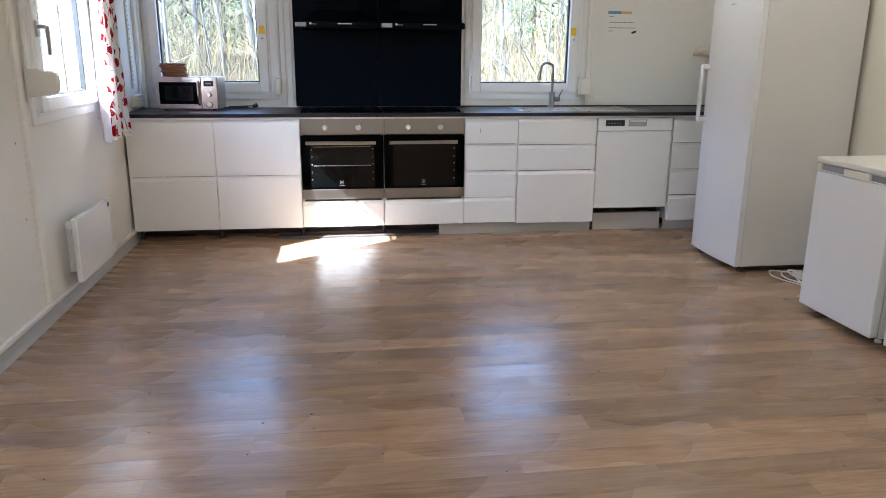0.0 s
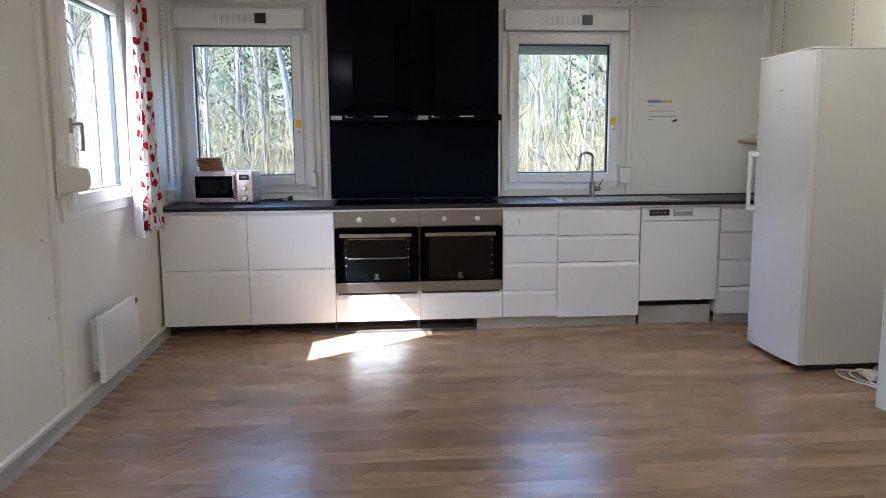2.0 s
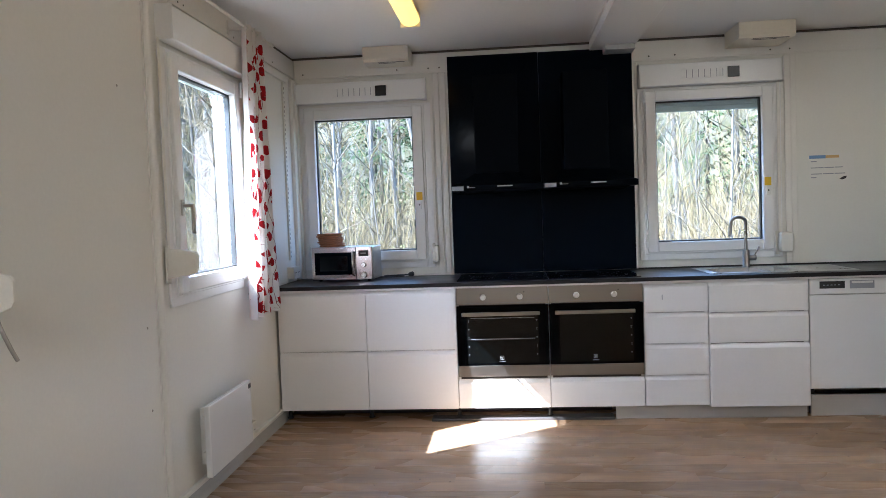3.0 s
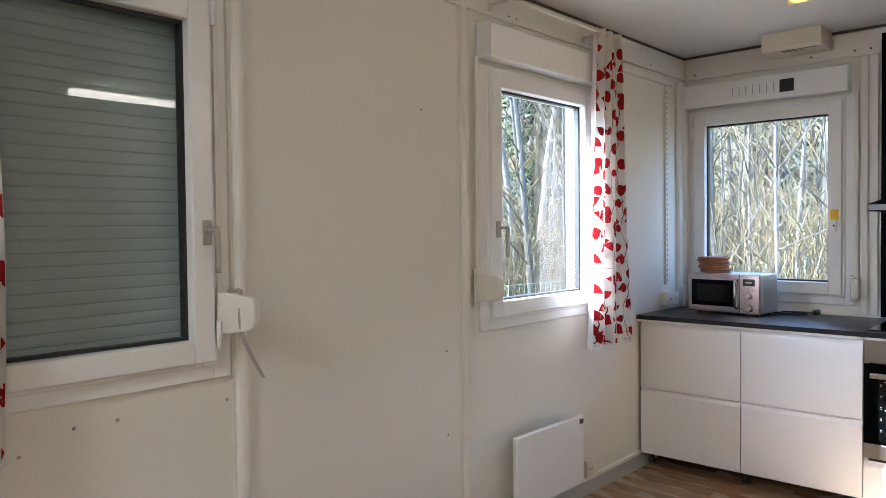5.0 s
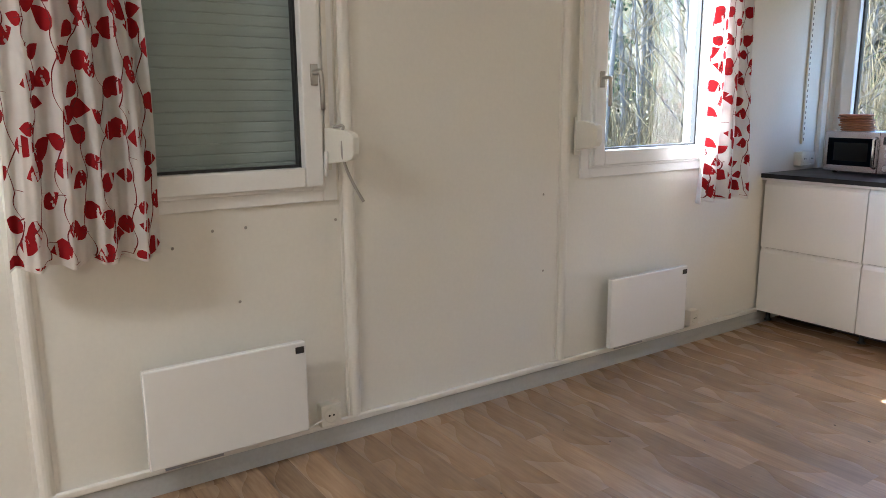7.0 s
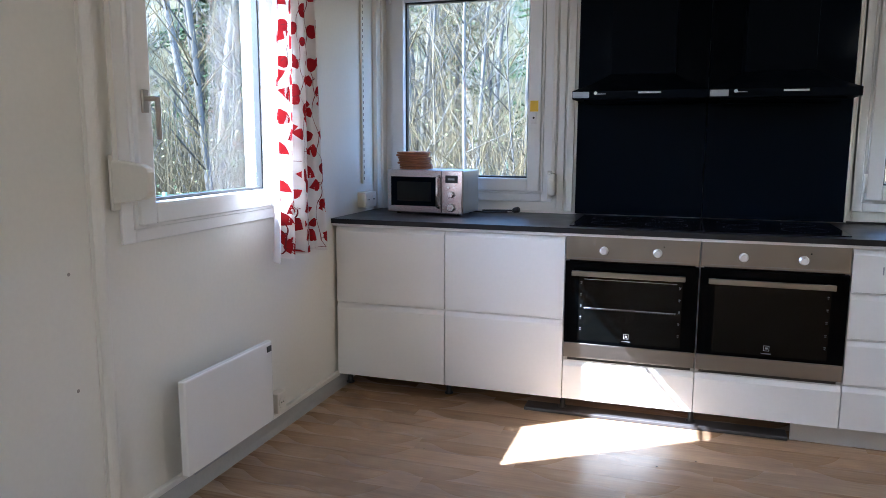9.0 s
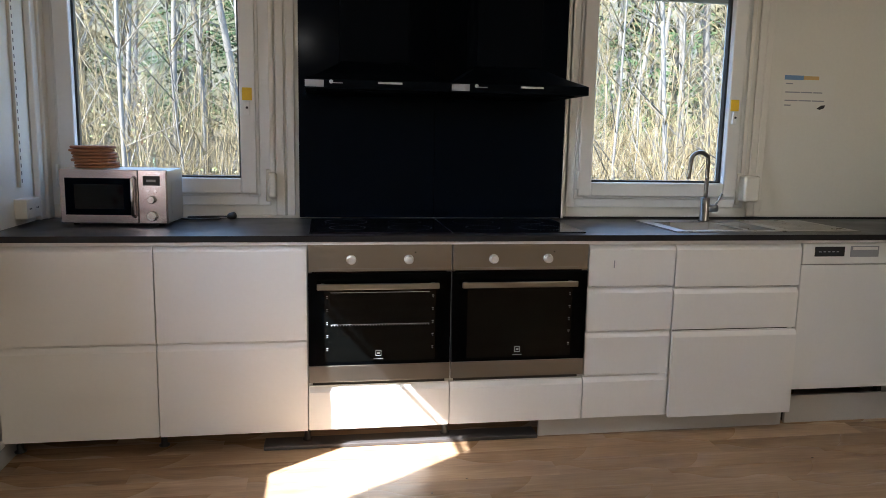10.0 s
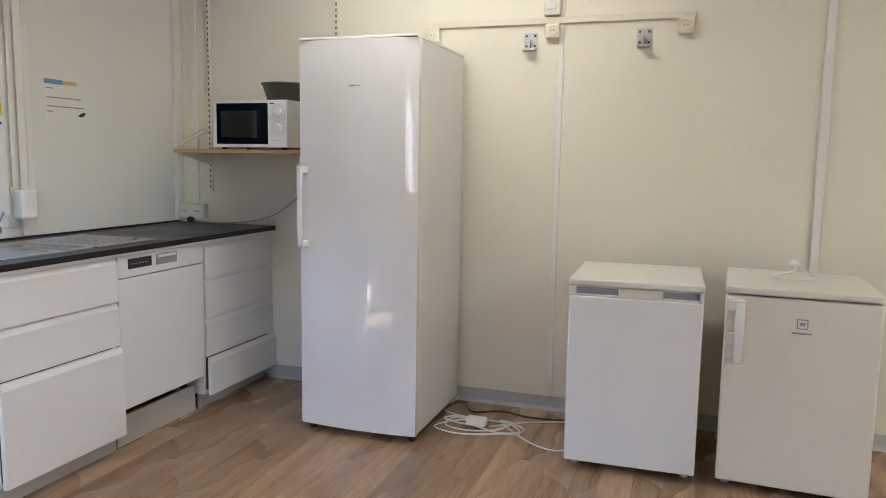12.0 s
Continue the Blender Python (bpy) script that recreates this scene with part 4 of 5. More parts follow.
# slotted shelf standards
def standard(x, y, z0, z1, side, label):
    s_ = Shape().box(min(x, x + side * 0.014), max(x, x + side * 0.014), y - 0.013, y + 0.013, z0, z1, M_OLDWHITE, 0.002)
    n = int((z1 - z0 - 0.03) / 0.032)
    for j in range(n):
        z = z0 + 0.02 + j * 0.032
        a = x + side * 0.0143
        # Slots are raised slips with the shade of the hole as their colour.
        s_.box(min(a, a + side * 0.0006), max(a, a + side * 0.0006), y - 0.004, y + 0.004, z, z + 0.016, M_SHADOWLINE)
    s_.done("shelf_standard", (x, y, z0), label=label, category="rail", group="shelf standards")


standard(XL, 6.825, 1.075, 2.33, 1, "cream slotted shelf standard on the window wall")
standard(XR, 6.87, 1.11, 2.44, -1, "cream slotted shelf standard holding the pine shelf")
standard(XR, 6.03, 1.11, 2.44, -1, "cream slotted shelf standard behind the tall fridge")

# heaters
def heater(y0, label):
    t_ = thing("panel_heater", (XL, y0 + 0.29, 0.12), label, "heater", group="panel heaters")
    xf = -0.872
    Shape().box(xf - 0.030, xf, y0, y0 + 0.575, 0.125, 0.478, M_FRIDGE, 0.006).done("panel", parent=t_)
    s_ = Shape()
    for y in (y0 + 0.10, y0 + 0.45):
        s_.box(XL, xf - 0.029, y, y + 0.03, 0.16, 0.44, M_TRIM)
    for z in (0.20, 0.38):
        s_.box(XL + 0.02, XL + 0.04, y0 + 0.06, y0 + 0.52, z, z + 0.03, M_TRIM, 0.002)
    s_.done("wall_bracket", parent=t_)
    s_ = Shape().box(xf - 0.0005, xf + 0.003, y0 + 0.532, y0 + 0.565, 0.436, 0.461, M_BLACK, 0.001)
    s_.done("display", parent=t_)
    Shape().box(xf - 0.03, xf - 0.01, y0 + 0.05, y0 + 0.25, 0.112, 0.124, M_GREYPRINT_SHADE, 0.002).done("foot_rail", parent=t_)


heater(5.115, "slim white electric panel heater below the window")
heater(2.93, "slim white electric panel heater below the shuttered window")
s = Shape().tube(smooth_path([(-0.905, 3.48, 0.14), (-0.92, 3.53, 0.115), (-0.92, 3.565, 0.125), (-0.918, 3.583, 0.135)]), 0.004, M_WHITECABLE)
s.done("heater_cable", (-0.905, 3.48, 0.125), label="short white heater cable", category="cable")
# old screw holes
s = Shape()
for y, z in ((3.218, 0.906), (3.336, 0.906), (3.687, 0.902), (3.299, 0.64), (4.745, 0.56), (4.60, 1.93), (4.74, 0.92), (5.98, 0.93), (3.08, 0.86)):
    s.lathe((XL + 0.0003, y, z), (1, 0, 0), [(0.006, 0), (0.004, 0.002)], M_GREYCORD, 8)
s.done("trim", label="small old screw plugs in the wall", category="screw", kind="structure")


# ---- curtains ----
def curtain(y0, y1, x_mid, z0, z1, waves, seed, label, flare):
    rnd = random.Random(seed)
    base = (x_mid, (y0 + y1) / 2, z1)
    t_ = thing("curtain", base, label, "curtain", group="leaf-print curtains")
    ph = rnd.random() * 6

    def surf(u, v, off=0.0):
        # u across, v down
        amp = 0.017 + 0.016 * v
        squeeze = 1 - flare * (1 - v) ** 1.3
        yc = (y0 + y1) / 2
        wob = u + 0.03 * math.sin(5 * v + ph + 3 * u)
        x = x_mid + amp * math.sin(2 * math.pi * waves * wob + ph) + 0.35 * amp * math.sin(2 * math.pi * waves * 2.3 * u + 1.7 * v)
        y = yc + (u - 0.5) * (y1 - y0) * squeeze + 0.008 * math.sin(7 * v + ph)
        z = z1 - v * (z1 - z0) - 0.006 * math.sin(2 * math.pi * waves * u + ph) * v
        return Vector((x + off, y, z))

    nu, nv = 90, 60
    s_ = Shape()
    k = s_.slot(M_CLOTH)
    vs = [[s_.bm.verts.new(surf(i / nu, j / nv)) for i in range(nu + 1)] for j in range(nv + 1)]
    for j in range(nv):
        for i in range(nu):
            f = s_.bm.faces.new((vs[j][i], vs[j][i + 1], vs[j + 1][i + 1], vs[j + 1][i]))
            f.smooth = True
    s_.done("cloth", parent=t_)
    s_ = Shape()
    arc = 1.75 * (y1 - y0)
    tall = z1 - z0

    def leaf(u, v, size, ang):
        k_ = s_.slot(M_RED)
        prof = [(-0.95, 0.08), (-0.72, 0.50), (-0.3, 0.70), (0.2, 0.60), (0.68, 0.30), (1.08, 0.01)]
        ca, sa = math.cos(ang), math.sin(ang)
        rows_ = []
        for a, b in prof:
            line = []
            for c in (-1, -0.5, 0, 0.5, 1):
                du, dv = size * (a * ca - b * c * sa), size * (a * sa + b * c * ca)
                uu, vv = min(0.995, max(0.005, u + du / arc)), min(0.995, max(0.004, v + dv / tall))
                line.append(surf(uu, vv, 0.0012))
            rows_.append([s_.bm.verts.new(p) for p in line])
        for p, q in zip(rows_, rows_[1:]):
            for i in range(4):
                f = s_.bm.faces.new((p[i], p[i + 1], q[i + 1], q[i]))
                f.material_index, f.smooth = k_, True

    def stem(u0, v0, u1, v1):
        k_ = s_.slot(M_STEM)
        bend = rnd.uniform(-0.03, 0.03)
        last = None
        for i in range(9):
            t__ = i / 8
            u = u0 + (u1 - u0) * t__ + bend * math.sin(math.pi * t__)
            v = v0 + (v1 - v0) * t__
            u, v = min(0.99, max(0.01, u)), min(0.99, max(0.01, v))
            wd = 0.0022 / arc
            pair = [s_.bm.verts.new(surf(u - wd, v - 0.0006, 0.0016)), s_.bm.verts.new(surf(u + wd, v + 0.0006, 0.0016))]
            if last:
                f = s_.bm.faces.new((last[0], last[1], pair[1], pair[0]))
                f.material_index = k_
            last = pair

    cols = max(3, int(arc / 0.104))
    for c in range(cols):
        u, v = (c + 0.5) / cols + rnd.uniform(-0.02, 0.02), rnd.uniform(0.0, 0.03)
        side = 1
        while v < 0.99:
            dv = rnd.uniform(0.038, 0.055)
            un = min(0.98, max(0.02, (c + 0.5) / cols + rnd.uniform(-0.28, 0.28) / cols))
            stem(u, v, un, v + dv)
            lu = un + side * rnd.uniform(0.028, 0.042) / arc
            lv = v + dv + rnd.uniform(-0.01, 0.01)
            stem(un, v + dv - 0.006, lu, lv)
            if rnd.random() < 0.93:
                leaf(lu, lv, rnd.uniform(0.028, 0.048), rnd.uniform(-0.7, 0.7) + (0 if side > 0 else math.pi))
            side = -side
            u, v = un, v + dv
    s_.done("leaf_print", parent=t_, kind="stuff", label="red leaves on dark stems")
    return t_


curtain(5.655, 6.135, -0.845, 0.818, 2.475, 3.5, 4, "white curtain printed with red leaves, drawn aside", 0.45)
curtain(2.60, 3.03, -0.862, 0.86, 2.475, 4.5, 9, "white curtain printed with red leaves beside the shuttered window", 0.12)
for y0, y1 in ((4.96, 6.27), (2.35, 3.95)):
    t = thing("curtain_rod", (-0.845, y0, 2.455), "thin white curtain rod on wall brackets", "curtain rod", group="curtain rods")
    s = Shape().tube([(-0.845, y0, 2.455), (-0.845, y1, 2.455)], 0.008, M_TRIM, 12)
    s.lathe((-0.845, y0 - 0.012, 2.455), (0, 1, 0), [(0.008, 0), (0.017, 0.004), (0.017, 0.018), (0.009, 0.022)], M_TRIM, 14)
    s.lathe((-0.845, y1 - 0.005, 2.455), (0, 1, 0), [(0.008, 0), (0.013, 0.003), (0.013, 0.012), (0.009, 0.014)], M_TRIM, 14)
    s.done("rod", parent=t)
    for y in (y0 + 0.08, y0 + 0.85):
        s = Shape().box(XL + 0.014, XL + 0.022, y - 0.01, y + 0.01, 2.42, 2.50, M_TRIM, 0.002)
        s.box(XL + 0.02, -0.848, y - 0.004, y + 0.004, 2.440, 2.452, M_TRIM, 0.001)
        s.done("bracket", parent=t)

# ---- tall fridge and small fridges ----
t = thing("tall_fridge", (3.28, 5.57, 0.0), "tall white fridge with glossy door and bar handle", "fridge")
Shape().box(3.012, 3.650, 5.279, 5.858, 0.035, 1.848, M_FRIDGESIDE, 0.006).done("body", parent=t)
s = Shape()
curve = [(2.953 + 0.020 * (2 * abs(j / 10 - 0.5)) ** 2.2, 5.274 + 0.588 * j / 10) for j in range(11)]
s.prism(curve + [(3.006, 5.862), (3.006, 5.274)], 0.040, 1.846, M_GLOSS, "z")
s.done("door", parent=t)
s = Shape().box(2.905, 2.928, 5.822, 5.846, 0.905, 1.275, M_FRIDGE, 0.006)
for z in (0.90, 1.245):
    s.box(2.915, 2.975, 5.818, 5.852, z, z + 0.035, M_FRIDGE, 0.006)
s.done("handle", parent=t)
s = Shape().box(2.962, 3.650, 5.279, 5.858, 1.8485, 1.858, M_FRIDGE, 0.003)
s.box(3.02, 3.10, 5.60, 5.70, 1.8582, 1.868, M_BLACK, 0.003)
s.done("top", parent=t)
s = Shape().box(2.951, 2.9545, 5.572, 5.60, 1.637, 1.645, M_GREYPRINT_SHADE)
s.box(2.951, 2.9545, 5.545, 5.568, 1.639, 1.643, M_GREYPRINT_SHADE)
s.done("badge", parent=t)
for x in (3.03, 3.58):
    for y in (5.31, 5.83):
        Shape().lathe((x, y, 0.0), (0, 0, 1), [(0.018, 0), (0.018, 0.02), (0.010, 0.022), (0.010, 0.036)], M_BLACK, 12).done("foot", parent=t)
Shape().box(3.06, 3.55, 5.29, 5.85, 0.014, 0.034, M_BLACK).done("base_tray", parent=t)


def small_fridge(y0, y1, xf, label, grips, turn, low):
    t_ = thing("small_fridge", (3.27, (y0 + y1) / 2, 0.0), label, "fridge", group="small fridges")
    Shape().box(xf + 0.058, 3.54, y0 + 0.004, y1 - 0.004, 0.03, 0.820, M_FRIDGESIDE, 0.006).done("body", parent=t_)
    s_ = Shape().box(xf, xf + 0.052, y0, y1, 0.040, 0.815 if not grips else 0.778, M_OLDWHITE if not grips else M_FRIDGE, 0.008)
    s_.done("door", parent=t_)
    s_ = Shape().box(xf - 0.004, 3.54, y0 - 0.002, y1 + 0.002, 0.822, 0.852, M_OLDWHITE, 0.007)
    s_.done("lid", parent=t_)
    s_ = Shape()
    if grips:
        s_.box(xf + 0.016, xf + 0.05, y0 + 0.001, y1 - 0.001, 0.779, 0.821, M_OLDWHITE, 0.003)
        for a, b in ((0.03, 0.20), (0.38, 0.52)):
            s_.box(xf + 0.003, xf + 0.017, y1 - b, y1 - a, 0.779, 0.787, M_FRIDGE, 0.002)
            # Grey back of the grip: the recess's shade put into its colour.
            s_.box(xf + 0.0145, xf + 0.0165, y1 - b, y1 - a, 0.787, 0.815, M_GREYPRINT_SHADE)
        for a, b in ((0.0, 0.03), (0.20, 0.38), (0.52, y1 - y0)):
            s_.box(xf + 0.002, xf + 0.017, y1 - b + 0.001, y1 - a - 0.001, 0.779, 0.819, M_OLDWHITE, 0.003)
    else:
        s_.box(xf - 0.040, xf - 0.022, y1 - 0.075, y1 - 0.038, 0.545, 0.790, M_FRIDGE, 0.006)
        for z in (0.62, 0.755):
            s_.box(xf - 0.024, xf + 0.001, y1 - 0.072, y1 - 0.010, z, z + 0.045, M_FRIDGE, 0.005)
        s_.box(xf - 0.010, xf + 0.001, y1 - 0.034, y1 - 0.010, 0.55, 0.805, M_OLDWHITE, 0.004)
    s_.done("handle", parent=t_)
    if not grips:
        s_ = Shape()
        yc = y0 + 0.27
        for a, b, c, d in ((-0.02, 0.02, 0.036, 0.040), (-0.02, 0.02, 0.0, 0.004), (-0.02, -0.016, 0, 0.04), (0.016, 0.02, 0, 0.04), (-0.01, 0.009, 0.014, 0.027)):
            s_.box(xf - 0.0015, xf - 0.0003, yc + a, yc + b, 0.700 + c, 0.700 + d, M_GREYPRINT_SHADE)
        s_.box(xf - 0.0015, xf - 0.0003, yc - 0.035, yc + 0.035, 0.680, 0.687, M_GREYPRINT_SHADE)
        s_.done("badge", parent=t_)
    for x in (xf + 0.09, 3.50):
        for y in (y0 + 0.04, y1 - 0.04):
            Shape().lathe((x, y, 0.0), (0, 0, 1), [(0.016, 0), (0.016, 0.015), (0.009, 0.018), (0.009, 0.031)], M_OLDWHITE, 12).done("foot", parent=t_)
    t_.rotation_euler.z = radians(turn)
    t_.scale.z = 1 - low / 0.852


small_fridge(4.055, 4.592, 2.968, "small white under-counter fridge with recessed grips", True, 1.0, 0.018)
small_fridge(3.405, 3.955, 2.968, "small yellowed-white under-counter fridge with side handle", False, -3.0, 0.012)
s = Shape().tube(smooth_path([(3.50, 3.66, 0.872), (3.40, 3.68, 0.862), (3.26, 3.76, 0.857), (3.18, 3.78, 0.857), (3.15, 3.70, 0.857), (3.22, 3.62, 0.857), (3.36, 3.62, 0.858), (3.47, 3.65, 0.865)]), 0.004, M_WHITECABLE)
s.lathe((3.48, 3.66, 0.868), (0.6, 0.2, 0.3), [(0.012, 0), (0.018, 0.015), (0.018, 0.035), (0.012, 0.04)], M_WHITECABLE, 12)
s.done("fridge_cable", (3.3, 3.7, 0.853), label="white fridge cable and plug lying on the fridge lid", category="cable")

# cables on the floor
t = thing("extension_lead", (3.25, 5.05, 0.0), "white extension lead in a loose tangle on the floor", "cable")
s = Shape()
rnd = random.Random(3)
pts = [(3.60, 5.24, 0.02), (3.40, 5.26, 0.006)]
for j in range(26):
    a = j * 0.74
    rr = 0.13 + 0.035 * math.sin(j * 1.3)
    pts.append((3.22 + rr * 0.75 * math.cos(a) + 0.05 * math.sin(j * 0.37), 5.02 + rr * 1.35 * math.sin(a), 0.006 + 0.004 * (j % 5)))
pts += [(3.16, 4.80, 0.006), (3.06, 4.66, 0.006), (3.10, 4.56, 0.006), (3.30, 4.50, 0.006)]
s.tube(smooth_path(pts, 6), 0.0042, M_WHITECABLE, 6)
s.tube(smooth_path([(3.25, 4.98, 0.005), (3.36, 4.84, 0.005), (3.44, 4.66, 0.005), (3.5, 4.5, 0.005)], 6), 0.0042, M_WHITECABLE, 6)
s.done("lead", parent=t)
s = Shape().box(3.20, 3.255, 4.99, 5.09, 0.014, 0.054, M_WHITECABLE, 0.008)
s.lathe((3.228, 5.04, 0.054), (0, 0, 1), [(0.018, 0), (0.018, 0.002)], M_OLDWHITE, 16)
s.done("socket_block", parent=t)
t.location.x += 0.07
t.location.y += 0.03
s = Shape().tube(smooth_path([(3.62, 5.22, 0.006), (3.5, 5.15, 0.006), (3.56, 5.0, 0.006), (3.52, 4.85, 0.006), (3.55, 4.62, 0.006)]), 0.0045, M_BLACK)
s.done("power_cable", (3.5, 5.0, 0.0), label="black power cable along the skirting", category="cable")

# ---- shelf with microwave and bowl ----
t = thing("wall_shelf", (XR, 6.4, 1.335), "pine wall shelf on slotted standards", "shelf")
Shape().box(3.36, XR - 0.016, 5.70, 6.885, 1.335, 1.357, M_SHELF, 0.002).done("board", parent=t)
for y in (6.87, 6.03):
    s = Shape().prism([(XR - 0.015, 1.335), (3.40, 1.335), (3.40, 1.328), (XR - 0.015, 1.27)], y - 0.003, y + 0.003, M_OLDWHITE, "y")
    s.done("bracket", parent=t)
s = Shape()
for dz in (0.0, 0.018):
    s.tube([(3.375, 6.888, 1.362 + dz), (XR - 0.01, 6.888, 1.47 + dz)], 0.004, M_CREAM, 8)
s.done("side_stay", parent=t, label="thin cream sloping stay")
t = thing("microwave_oven", (3.53, 6.38, 1.357), "white microwave oven with black door on the shelf", "microwave")
Z = 1.358
s = Shape().box(3.385, 3.675, 6.162, 6.622, Z + 0.010, Z + 0.262, M_FRIDGESIDE, 0.005)
for y in (6.20, 6.58):
    for x in (3.41, 3.64):
        s.lathe((x, y, Z), (0, 0, 1), [(0.014, 0), (0.012, 0.011)], M_BLACK, 10)
s.done("body", parent=t)
s = Shape().box(3.366, 3.384, 6.275, 6.622, Z + 0.010, Z + 0.262, M_FRIDGE, 0.004)
s.box(3.3645, 3.3665, 6.278, 6.598, Z + 0.028, Z + 0.246, M_BLACKGLASS, 0.001)
s.box(3.3635, 3.3644, 6.345, 6.570, Z + 0.065, Z + 0.205, M_OVENGLASS)
s.done("door", parent=t)
s = Shape().box(3.366, 3.384, 6.162, 6.273, Z + 0.010, Z + 0.262, M_FRIDGE, 0.004)
for z in (Z + 0.205, Z + 0.115):
    for j in range(10):
        a = 2 * math.pi * j / 10
        s.box(3.3645, 3.3655, 6.218 + 0.034 * math.cos(a) - 0.003, 6.218 + 0.034 * math.cos(a) + 0.003, z + 0.034 * math.sin(a) - 0.002, z + 0.034 * math.sin(a) + 0.002, M_GREYPRINT_SHADE)
s.box(3.3645, 3.3655, 6.24, 6.265, Z + 0.240, Z + 0.246, M_BLACK)
s.box(3.3645, 3.3655, 6.18, 6.26, Z + 0.046, Z + 0.0475, M_GREYPRINT_SHADE)
s.done("control_panel", parent=t)
for z in (Z + 0.205, Z + 0.115):
    Shape().lathe((3.366, 6.218, z), (-1, 0, 0), [(0.024, 0), (0.022, 0.012), (0.018, 0.016)], M_FRIDGE, 20).done("knob", parent=t)
s = Shape().lathe((3.50, 6.25, Z + 0.2625), (0, 0, 1), [(0.085, 0.0), (0.095, 0.004), (0.122, 0.085), (0.130, 0.088), (0.130, 0.095), (0.118, 0.094), (0.09, 0.012), (0.02, 0.010)], M_BOWL, 32)
s.done("bowl", (3.50, 6.25, Z + 0.2625), label="dark grey plastic bowl on the microwave", category="bowl")
s = Shape().tube(smooth_path([(3.60, 6.00, 1.30), (3.57, 6.10, 1.20), (3.60, 6.32, 1.03), (3.63, 6.50, 0.955), (3.61, 6.72, 0.927), (3.60, 6.90, 0.930), (3.585, 6.955, 0.938)]), 0.0045, M_GREYCORD)
s.lathe((3.585, 6.93, 0.938), (0, 1, 0.1), [(0.010, 0), (0.018, 0.010), (0.019, 0.03), (0.014, 0.038)], M_BLACK, 14)
s.done("power_cable", (3.6, 6.5, CT), label="grey power cable and black plug hanging to the worktop", category="cable")

# notice on the wall
t = thing("notice", (2.86, YB, 1.48), "white paper notice with blue and orange header", "notice")
Shape().box(2.700, 3.005, YB - 0.0022, YB - 0.0008, 1.470, 1.685, M_PAPER).done("sheet", parent=t)
s = Shape().box(2.705, 2.815, YB - 0.0034, YB - 0.0024, 1.655, 1.678, M_BLUE)
s.box(2.815, 2.905, YB - 0.0034, YB - 0.0024, 1.657, 1.676, M_ORANGE)
s.done("header_bar", parent=t)
s = Shape()
for z, a, b in ((1.632, 2.715, 2.755), (1.588, 2.715, 2.800), (1.588, 2.806, 2.872), (1.588, 2.878, 2.93), (1.545, 2.715, 2.79), (1.545, 2.796, 2.868), (1.545, 2.874, 2.945), (1.52, 2.715, 2.752)):
    s.box(a, b, YB - 0.0034, YB - 0.0024, z, z + 0.006, M_GREYPRINT_SHADE)
s.prism([(2.905, 1.508), (2.93, 1.525), (2.955, 1.528), (2.95, 1.512), (2.925, 1.503)], YB - 0.0034, YB - 0.0024, M_BLACK, "y")
s.done("text_line", parent=t)

# ---- fittings on the fridge wall ----
t = thing("cable_trunking", (XR, 4.82, 2.0), "long cream cable trunking with three sockets below", "trunking")
Shape().box(XR - 0.022, XR, 4.145, 5.50, 2.005, 2.035, M_CREAM, 0.003).done("channel", parent=t)
for y in (4.185, 4.82, 5.45):
    s = Shape().box(XR - 0.048, XR, y - 0.036, y + 0.036, 1.932, 2.003, M_CREAM, 0.006)
    s.lathe((XR - 0.048, y, 1.967), (-1, 0, 0), [(0.026, 0), (0.026, 0.003), (0.021, 0.003), (0.019, 0.0008)], M_CREAM, 20)
    for dy in (-0.008, 0.008):
        s.lathe((XR - 0.0495, y + dy, 1.967), (-1, 0, 0), [(0.003, 0), (0.003, 0.001)], M_BLACK, 8)
    s.done("socket", parent=t)
s = Shape().box(XR - 0.045, XR, 4.785, 4.865, 2.042, 2.165, M_CREAM, 0.006)
s.box(XR - 0.052, XR - 0.044, 4.80, 4.85, 2.07, 2.11, M_FRIDGE, 0.003)
s.box(XR - 0.0455, XR - 0.0445, 4.81, 4.83, 2.128, 2.138, M_MARK)
s.done("wall_switch", (XR, 4.825, 2.042), label="cream surface-mounted switch above the trunking", category="switch")
for y in (4.935, 4.375):
    s = Shape().box(XR - 0.004, XR, y - 0.035, y + 0.035, 1.875, 1.965, M_GALV, 0.001)
    s.prism([(XR - 0.004, 1.875), (XR - 0.075, 1.870), (XR - 0.075, 1.873), (XR - 0.004, 1.892)], y - 0.030, y + 0.030, M_GALV, "y")
    s.prism([(XR - 0.004, 1.935), (XR - 0.05, 1.874), (XR - 0.004, 1.874)], y - 0.002, y + 0.002, M_GALV, "y")
    for dy in (-0.022, 0.022):
        for z in (1.90, 1.95):
            s.lathe((XR - 0.004, y + dy, z), (-1, 0, 0), [(0.006, 0), (0.005, 0.003)], M_DARK, 8)
    s.done("wall_bracket", (XR, y, 1.87), label="small galvanised steel angle bracket on the wall", category="bracket", group="wall brackets")

# ---- ceiling fittings ----
def air_unit(x0, x1, y0, label):
    t_ = thing("air_vent_unit", ((x0 + x1) / 2, y0 + 0.07, TOP), label, "vent", group="ceiling vents")
    Shape().prism([(y0, 2.549), (y0, 2.462), (y0 + 0.012, 2.445), (YB - 0.02, 2.445), (YB - 0.02, 2.549)], x0, x1, M_CREAM, "x").done("housing", parent=t_)
    s_ = Shape().box(x0 + 0.10, x1 - 0.03, y0 + 0.030, y0 + 0.042, 2.4435, 2.4448, M_BLACK)
    s_.box(x0 + 0.10, x1 - 0.10, y0 + 0.065, y0 + 0.075, 2.4435, 2.4448, M_BLACK)
    s_.done("slot", parent=t_)


